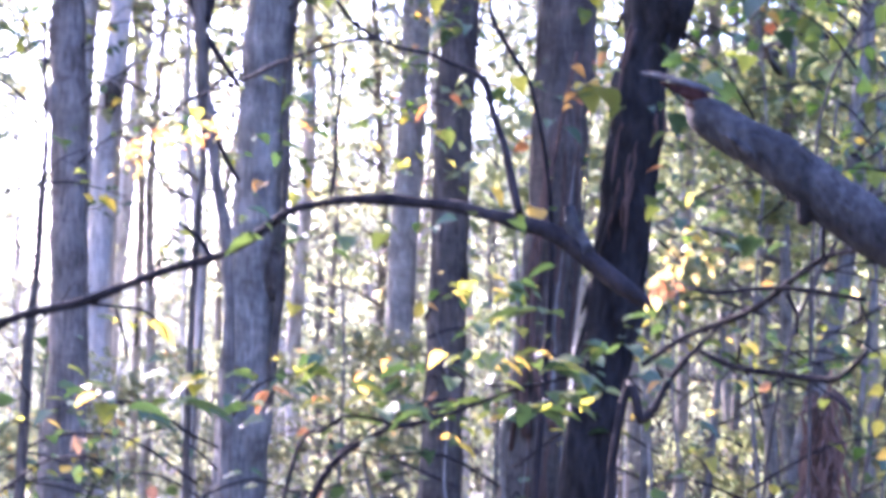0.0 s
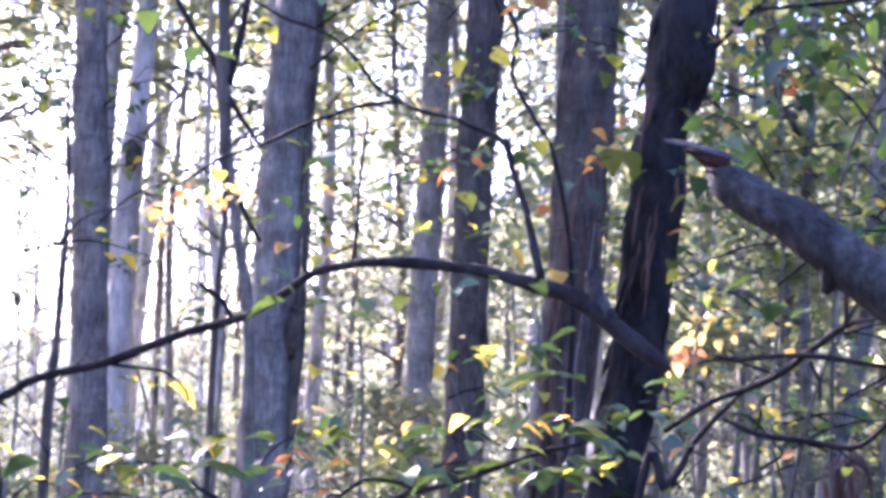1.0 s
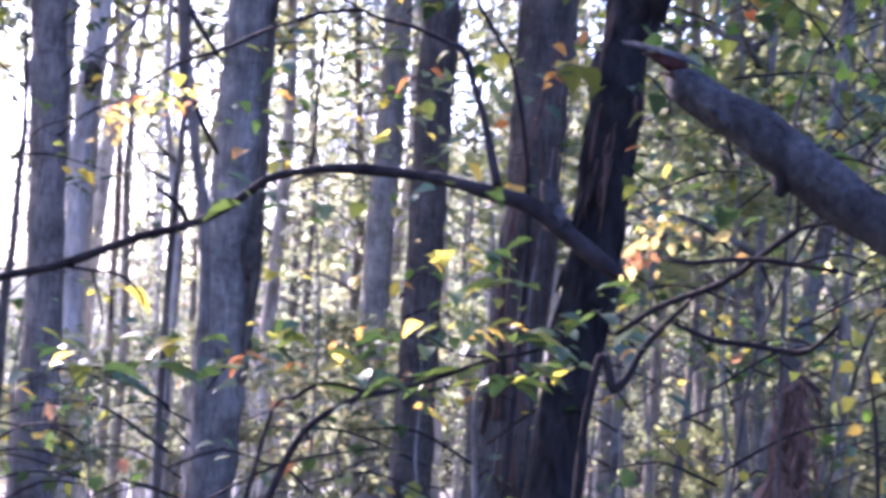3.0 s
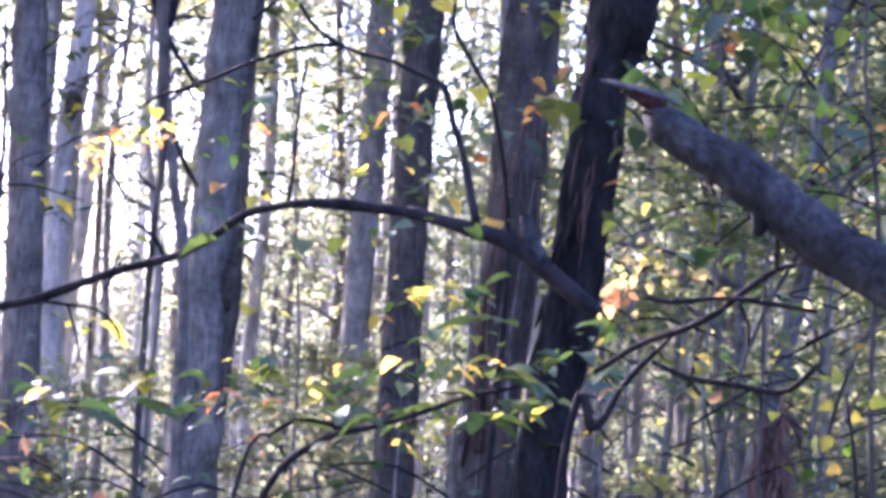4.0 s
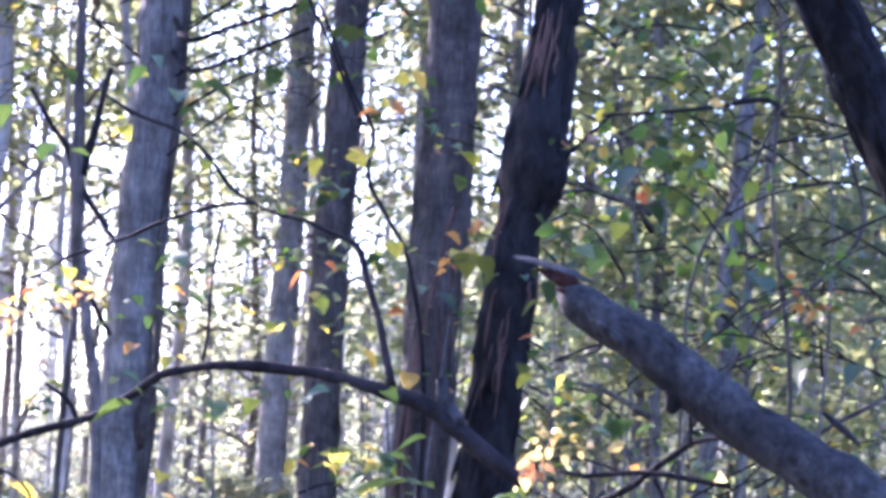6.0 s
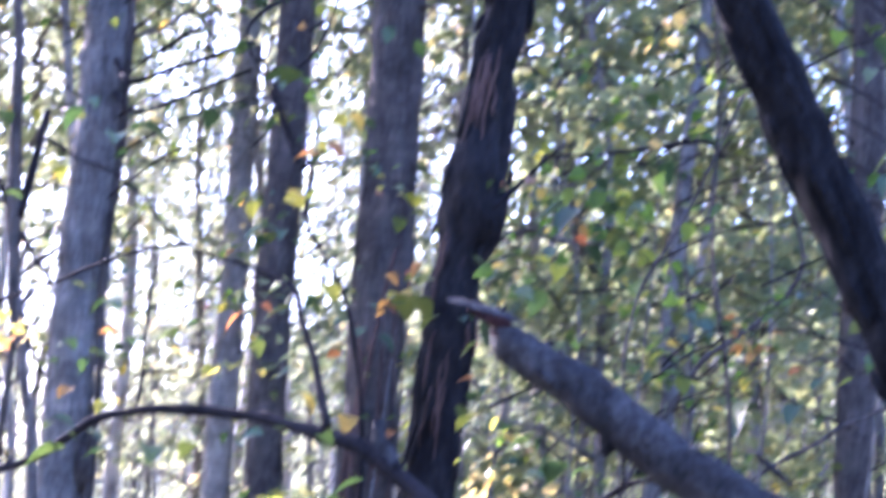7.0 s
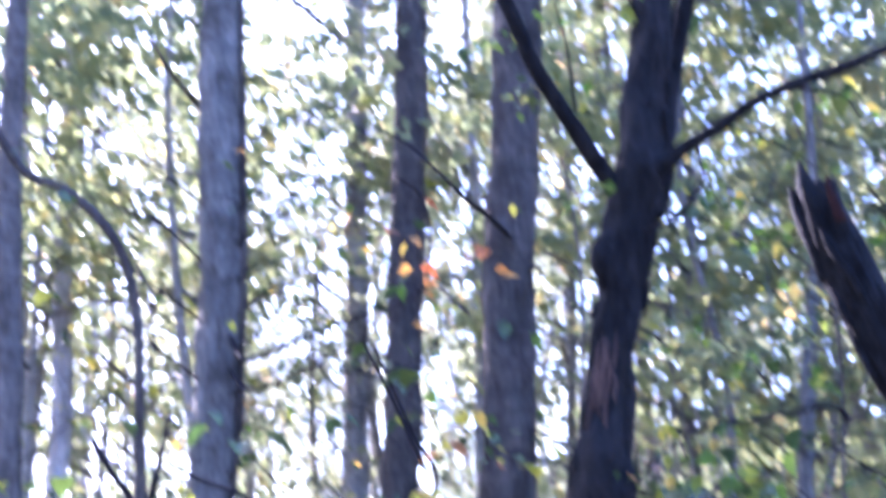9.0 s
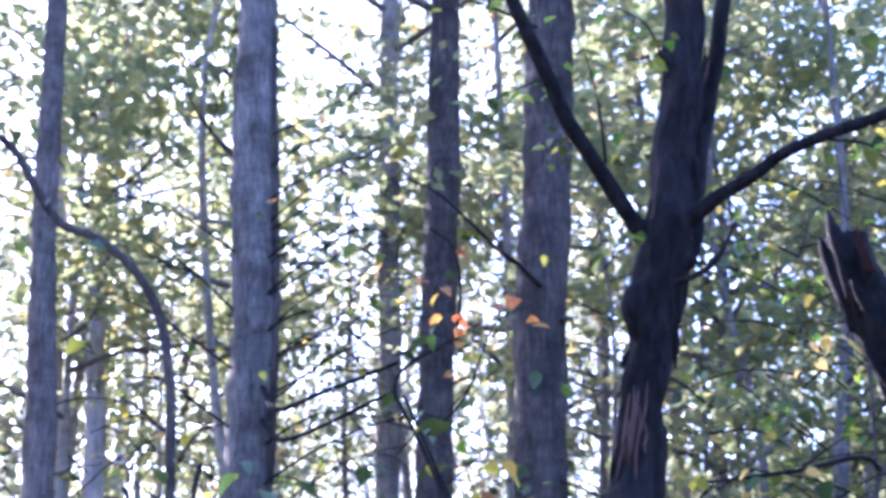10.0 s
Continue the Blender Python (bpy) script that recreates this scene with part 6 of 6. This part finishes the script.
for x_, y_, h_, n_, tints_ in ((1.95, 6.6, 4.2, 150, G4Y), (1.35, 7.3, 3.6, 150, G4Y), (2.55, 7.4, 4.4, 170, ["green"] * 6 + ["yellow"]), (2.3, 5.9, 2.5, 90, G4Y), (0.95, 7.9, 2.9, 120, ["green", "yellow"] * 3 + ["dry"]),
                               (1.75, 8.3, 4.6, 170, G4Y), (0.15, 7.4, 1.75, 40, G4Y + ["orange"]), (-1.5, 8.0, 2.0, 40, ["green", "yellow", "yellow"]),
                               (-2.05, 7.9, 3.5, 90, ["green", "green", "yellow"]), (-2.4, 10.8, 4.4, 150, ["green", "yellow", "yellow", "green"]), (-1.6, 11.4, 4.9, 150, ["green", "green", "yellow"]), (-0.65, 11.2, 5.4, 150, G4Y), (0.35, 11.6, 5.6, 150, G4Y)):
    maple(x_, y_, h_, int(x_ * 100 + y_ * 10), n_, tints_, 0.08 if y_ < 10 else 0.09, 0.8 if y_ < 10 else 1.1, 0.25 if y_ < 10 else 0.45)

for x_, y_, h_, n_, tints_ in ((1.15, 6.4, 1.5, 60, G4Y + ["yellow"]), (1.65, 5.6, 1.5, 70, ["green"] * 5 + ["yellow"]), (2.1, 8.2, 2.6, 110, G4Y), (1.2, 8.6, 3.3, 110, G4Y),
                               (-0.75, 5.7, 1.28, 50, ["green"] * 7 + ["dry"]), (-1.35, 6.2, 1.25, 50, ["green"] * 5 + ["yellow"]), (-0.3, 6.4, 1.25, 50, ["green"] * 7 + ["dry", "yellow"]), (0.1, 6.0, 1.25, 40, ["green"] * 5 + ["yellow"]), (-1.7, 7.3, 1.2, 60, ["green"] * 5 + ["yellow"]), (-1.0, 7.4, 1.2, 60, ["green"] * 7 + ["dry"])):
    maple(x_, y_, h_, int(x_ * 100 + y_ * 10) + 7, n_, tints_, 0.075, 0.7, 0.4)

# ---------------------------------------------------------------- the wood behind: trees and young growth


def wood_tree(seed, height, radius, low_leaves, limbs=24, per=20, size=0.14, wide=2.6, name="tree", mat=None,
              label="woodland tree with a slim grey trunk and thin yellowing crown", group="woodland trees", skin=None):
    """A woodland tree to be repeated: leaning stem, limbs, leafy crown."""
    r = random.Random(seed)
    t = thing(name, (0, 0, -50), label, "tree", group)
    bend = [r.uniform(-0.25, 0.25) for _ in range(6)]
    pts = [(0, 0, -50.3, radius * 1.5), (0, 0, -49.6, radius * 1.05)] + [(bend[i] * (i + 1) / 5, bend[5 - i] * (i + 1) / 6, -50 + height * (i + 1) / 6, radius * (1 - 0.14 * (i + 1))) for i in range(6)]
    stem("trunk", pts, skin or (BARK_HAZED if seed % 2 and height > 10.8 and name == "tree" else BARK_GREY), t, 10, 0.5, 0.06)
    crown_of(t, "crown", low_leaves, height, seed, limbs, per, 0.4, size, wide, mat, name == "tree")
    t.location = (0, 0, 0)
    return t


def young(seed, height, mat):
    """A leafy young tree to be repeated."""
    r = random.Random(seed)
    t = thing("leafy_sapling", (0, 0, 0), "leafy young tree of the undergrowth in early autumn colour", "sapling", "undergrowth saplings")
    pts = [(0, 0, -0.15, 0.025)] + [(r.uniform(-0.12, 0.12) * k, r.uniform(-0.12, 0.12) * k, height * k / 4, 0.024 * (1 - 0.2 * k)) for k in range(1, 5)]
    stem("stem", pts, BARK_GREY, t, 6, 0.3, 0.08)
    pieces, centres = [], []
    for k in range(22):
        h = height * (0.12 + 0.86 * k / 22)
        a, reach = r.uniform(0, 6.283), r.uniform(0.35, 1.1) * (1.1 - 0.5 * k / 22)
        sx, sy = float(np.interp(h, [p[2] for p in pts], [p[0] for p in pts])), float(np.interp(h, [p[2] for p in pts], [p[1] for p in pts]))
        tip = (sx + math.cos(a) * reach, sy + math.sin(a) * reach, h + reach * r.uniform(-0.05, 0.45))
        pieces.append(tube([(sx, sy, h, 0.008), ((sx + tip[0]) / 2, (sy + tip[1]) / 2, h + reach * 0.2, 0.006), (*tip, 0.002)], 4, 0.2, 0.05))
        for q in (0.4, 0.65, 0.85, 1.0):
            centres.append((sx + (tip[0] - sx) * q, sy + (tip[1] - sy) * q, h + (tip[2] - h) * q + 0.05))
    v, f = join(*pieces)
    tagged(part("twigwork", mesh_of("twigwork", v, f, BARK_BROWN), t), kind="stuff")
    tagged(part("foliage", leaf_cloud("foliage", mat, centres, 11, 0.13, 0.085, seed, 0.45), t), kind="stuff")
    return t


def strew(protos, places, scale):
    """Sets the first of each prototype and copies of it at the places."""
    r = random.Random(5)
    used = set()
    for i, (x, y) in enumerate(places):
        p = protos[i % len(protos)]
        s = r.uniform(*scale)
        m = Matrix.LocRotScale((x, y, ground_z(x, y)), Euler((r.gauss(0, 0.03), r.gauss(0, 0.03), r.uniform(0, 6.283))), None)
        if p in used:
            q = copy_thing(p, m)
        else:
            q = p
            used.add(p)
        q.matrix_basis = m @ Matrix.Diagonal((s, s, s, 1))


def scatter(n, bearing, dist, seed, clear=0.5):
    """Places in a wedge of the wood, bearings in degrees, kept apart."""
    r = random.Random(seed)
    out = []
    for _ in range(n * 30):
        if len(out) >= n:
            break
        b, d = radians(r.uniform(*bearing)), math.sqrt(r.uniform(dist[0] ** 2, dist[1] ** 2))
        p = (d * math.sin(b), d * math.cos(b))
        if all((p[0] - q[0]) ** 2 + (p[1] - q[1]) ** 2 > clear ** 2 for q in out):
            out.append(p)
    return out


trees_ = [wood_tree(101, 15, 0.13, 4.0), wood_tree(102, 13, 0.09, 3.2), wood_tree(103, 16, 0.16, 4.5), wood_tree(104, 11, 0.07, 2.6)]
strew(trees_, scatter(18, (0, 28), (18, 42), 21, 1.8), (0.8, 1.15))
# pale skin imitates haze on the trunks towards the glare
tall_ = [wood_tree(105, 15, 0.12, 6.5, 22, 13, skin=BARK_HAZED), wood_tree(106, 14, 0.09, 5.5, 22, 13, skin=BARK_HAZED), wood_tree(108, 15, 0.14, 7.5, 22, 13, skin=BARK_HAZED)]
strew(tall_, scatter(12, (-24, -1), (20, 50), 27, 2.4) + scatter(12, (-17, 3), (22, 46), 57, 2.0), (0.85, 1.15))
far_ = [wood_tree(111, 15, 0.14, 3.0, 22, 12, 0.24), wood_tree(112, 17, 0.17, 5.0, 22, 12, 0.24), wood_tree(113, 12, 0.09, 2.0, 20, 12, 0.22)]
# the last scatter is added unseen behind the camera, dimming light on trunk fronts
strew(far_, scatter(14, (-26, 0), (60, 110), 22, 3.0) + scatter(26, (0, 32), (46, 95), 32, 2.0) + scatter(110, (42, 318), (6.5, 38), 23, 2.0), (0.8, 1.15))
UNDER = "leafy understorey tree spreading thin branches below the tall trees"
under_ = [wood_tree(121, 8.0, 0.045, 1.8, 24, 27, 0.105, 1.5, "understorey_tree", FOLIAGE_GREEN, UNDER, "understorey trees"), wood_tree(123, 6.5, 0.04, 1.2, 24, 27, 0.105, 1.3, "understorey_tree", FOLIAGE_GREEN, UNDER, "understorey trees")]
strew(under_, scatter(13, (9, 26), (10, 20), 28, 1.3), (0.85, 1.2))
high_ = [wood_tree(131, 10.5, 0.05, 3.7, 26, 34, 0.115, 1.8, "understorey_tree", FOLIAGE, UNDER, "understorey trees", BARK_ASH), wood_tree(132, 9.5, 0.045, 4.1, 24, 34, 0.115, 1.6, "understorey_tree", FOLIAGE_GREEN, UNDER, "understorey trees", BARK_ASH),
         wood_tree(133, 11.5, 0.06, 4.4, 26, 34, 0.115, 2.0, "understorey_tree", FOLIAGE, UNDER, "understorey trees", BARK_ASH)]
strew(high_, scatter(6, (8, 23), (10.5, 19), 29, 1.7) + [(-3.2, 18.6), (-2.25, 17.4), (0.8, 12.6), (0.08, 14.0), (-2.62, 12.6), (-4.0, 13.8), (-5.3, 18.5), (-1.28, 12.0), (-3.05, 14.6), (3.7, 10.8), (4.5, 12.6), (1.5, 13.6), (2.1, 15.6), (-2.7, 16.4), (-3.8, 12.8)], (0.9, 1.15))
shrubs_ = [young(201, 3.2, FOLIAGE), young(202, 4.4, FOLIAGE_GREEN), young(203, 2.4, FOLIAGE), young(204, 5.5, FOLIAGE_GREEN), young(205, 3.6, FOLIAGE)]
strew(shrubs_, scatter(26, (5, 26), (8.5, 22), 24, 0.8) + scatter(6, (-8, 4), (18, 30), 25, 0.9) + scatter(70, (-22, 30), (26, 60), 26, 1.0), (0.7, 1.25))
thin_ = [wood_tree(141, 12, 0.055, 1.2, 26, 13, 0.085, 1.5, skin=BARK_HAZED), wood_tree(142, 10, 0.045, 1.6, 24, 13, 0.085, 1.4, skin=BARK_HAZED), wood_tree(143, 13, 0.07, 2.5, 26, 13, 0.09, 1.7, skin=BARK_HAZED)]
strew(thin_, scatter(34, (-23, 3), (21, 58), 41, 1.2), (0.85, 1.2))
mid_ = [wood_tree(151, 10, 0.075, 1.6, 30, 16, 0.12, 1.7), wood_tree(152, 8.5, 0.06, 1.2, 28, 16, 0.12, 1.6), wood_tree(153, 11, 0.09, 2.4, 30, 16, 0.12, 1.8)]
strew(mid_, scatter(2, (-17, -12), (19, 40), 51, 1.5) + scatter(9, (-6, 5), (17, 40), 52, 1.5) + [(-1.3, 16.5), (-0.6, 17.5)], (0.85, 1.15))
# unseen trees added sunward to shade the undergrowth and the ground near the camera
shade_wide_ = [wood_tree(161, 9, 0.1, 3.2, 36, 26, 0.15, 2.2), wood_tree(162, 8.2, 0.09, 2.8, 36, 26, 0.15, 2.1)]
strew(shade_wide_, [(-5.9, 17.5), (-7.8, 17.2), (-9.2, 19.6), (-6.4, 9.4), (-5.6, 6.6), (-8.2, 11.6), (-8.8, 7.6), (-7.6, 4.2), (-10.6, 10.0), (-6.0, 1.4), (-9.5, 1.0)], (0.9, 1.1))
lace_ = [wood_tree(191, 9.0, 0.05, 0.8, 30, 34, 0.075, 1.6, skin=BARK_HAZED), wood_tree(192, 7.5, 0.04, 0.6, 28, 34, 0.075, 1.5, skin=BARK_HAZED)]
strew(lace_, scatter(12, (-15, -3), (22, 46), 58, 1.5) + scatter(8, (-3, 12), (20, 40), 59, 1.5), (0.85, 1.2))
slim_ = [wood_tree(171, 7.0, 0.05, 2.8, 22, 10, 0.125, 1.4, skin=BARK_HAZED), wood_tree(172, 6.4, 0.045, 2.6, 20, 10, 0.125, 1.3, skin=BARK_HAZED)]
strew(slim_, [(-3.6, 13.6), (-2.0, 14.4)], (0.95, 1.1))
# unseen trees added to keep sun off the fallen limb and leaning trunk
shade_narrow_ = [wood_tree(181, 10.6, 0.07, 7.8, 34, 30, 0.15, 0.8)]
strew(shade_narrow_, [(-5.55, 11.6), (-5.7, 13.7)], (0.98, 1.02))
# unseen tree added to shade the lower trunk of the forked tree
shade_small_ = [wood_tree(182, 6.4, 0.05, 4.4, 26, 30, 0.12, 0.55)]
strew(shade_small_, [(-3.95, 11.6)], (0.99, 1.01))
low_ = [young(211, 1.7, FOLIAGE), young(212, 1.5, FOLIAGE_GREEN), young(213, 1.9, FOLIAGE)]
strew(low_, scatter(12, (5, 20), (9, 18), 33, 0.8) + scatter(11, (-17, 1), (10.8, 18), 34, 1.0), (0.55, 0.9))

# fallen leaves that cover the ground round the path
FALLEN = leafy("fallen_leaves", [(0.0, (0.05, 0.028, 0.015)), (0.5, (0.11, 0.06, 0.03)), (0.85, (0.17, 0.11, 0.04)), (1.0, (0.22, 0.18, 0.05))], 0.1, per_island=True)
fall = np.random.default_rng(77)
f_b, f_d = fall.uniform(0, 6.283, 9000), 14 * np.sqrt(fall.uniform(0.0, 1.0, 9000))
f_x, f_y = f_d * np.sin(f_b), f_d * np.cos(f_b)
f_z = [ground_z(x_, y_) + 0.012 for x_, y_ in zip(f_x, f_y)]
f_s, f_a = fall.uniform(0.03, 0.06, 9000), fall.uniform(0, 6.283, 9000)
f_v, f_f = [], []
for x_, y_, z_, s_, a_, u_ in zip(f_x, f_y, f_z, f_s, f_a, fall.uniform(0.0, 0.02, 9000)):
    c_, n_, k_ = math.cos(a_) * s_, math.sin(a_) * s_, len(f_v)
    f_v += [(x_ - c_, y_ - n_, z_), (x_ + n_ * 0.6, y_ - c_ * 0.6, z_ + u_), (x_ + c_, y_ + n_, z_ + 0.004), (x_ - n_ * 0.6, y_ + c_ * 0.6, z_ + u_ * 0.7)]
    f_f += [(k_, k_ + 1, k_ + 2), (k_, k_ + 2, k_ + 3)]
tagged(new("fallen_leaves", mesh_of("fallen_leaves", f_v, f_f, FALLEN, False)), "brown fallen leaves strewn over the woodland floor", "leaves", kind="stuff")
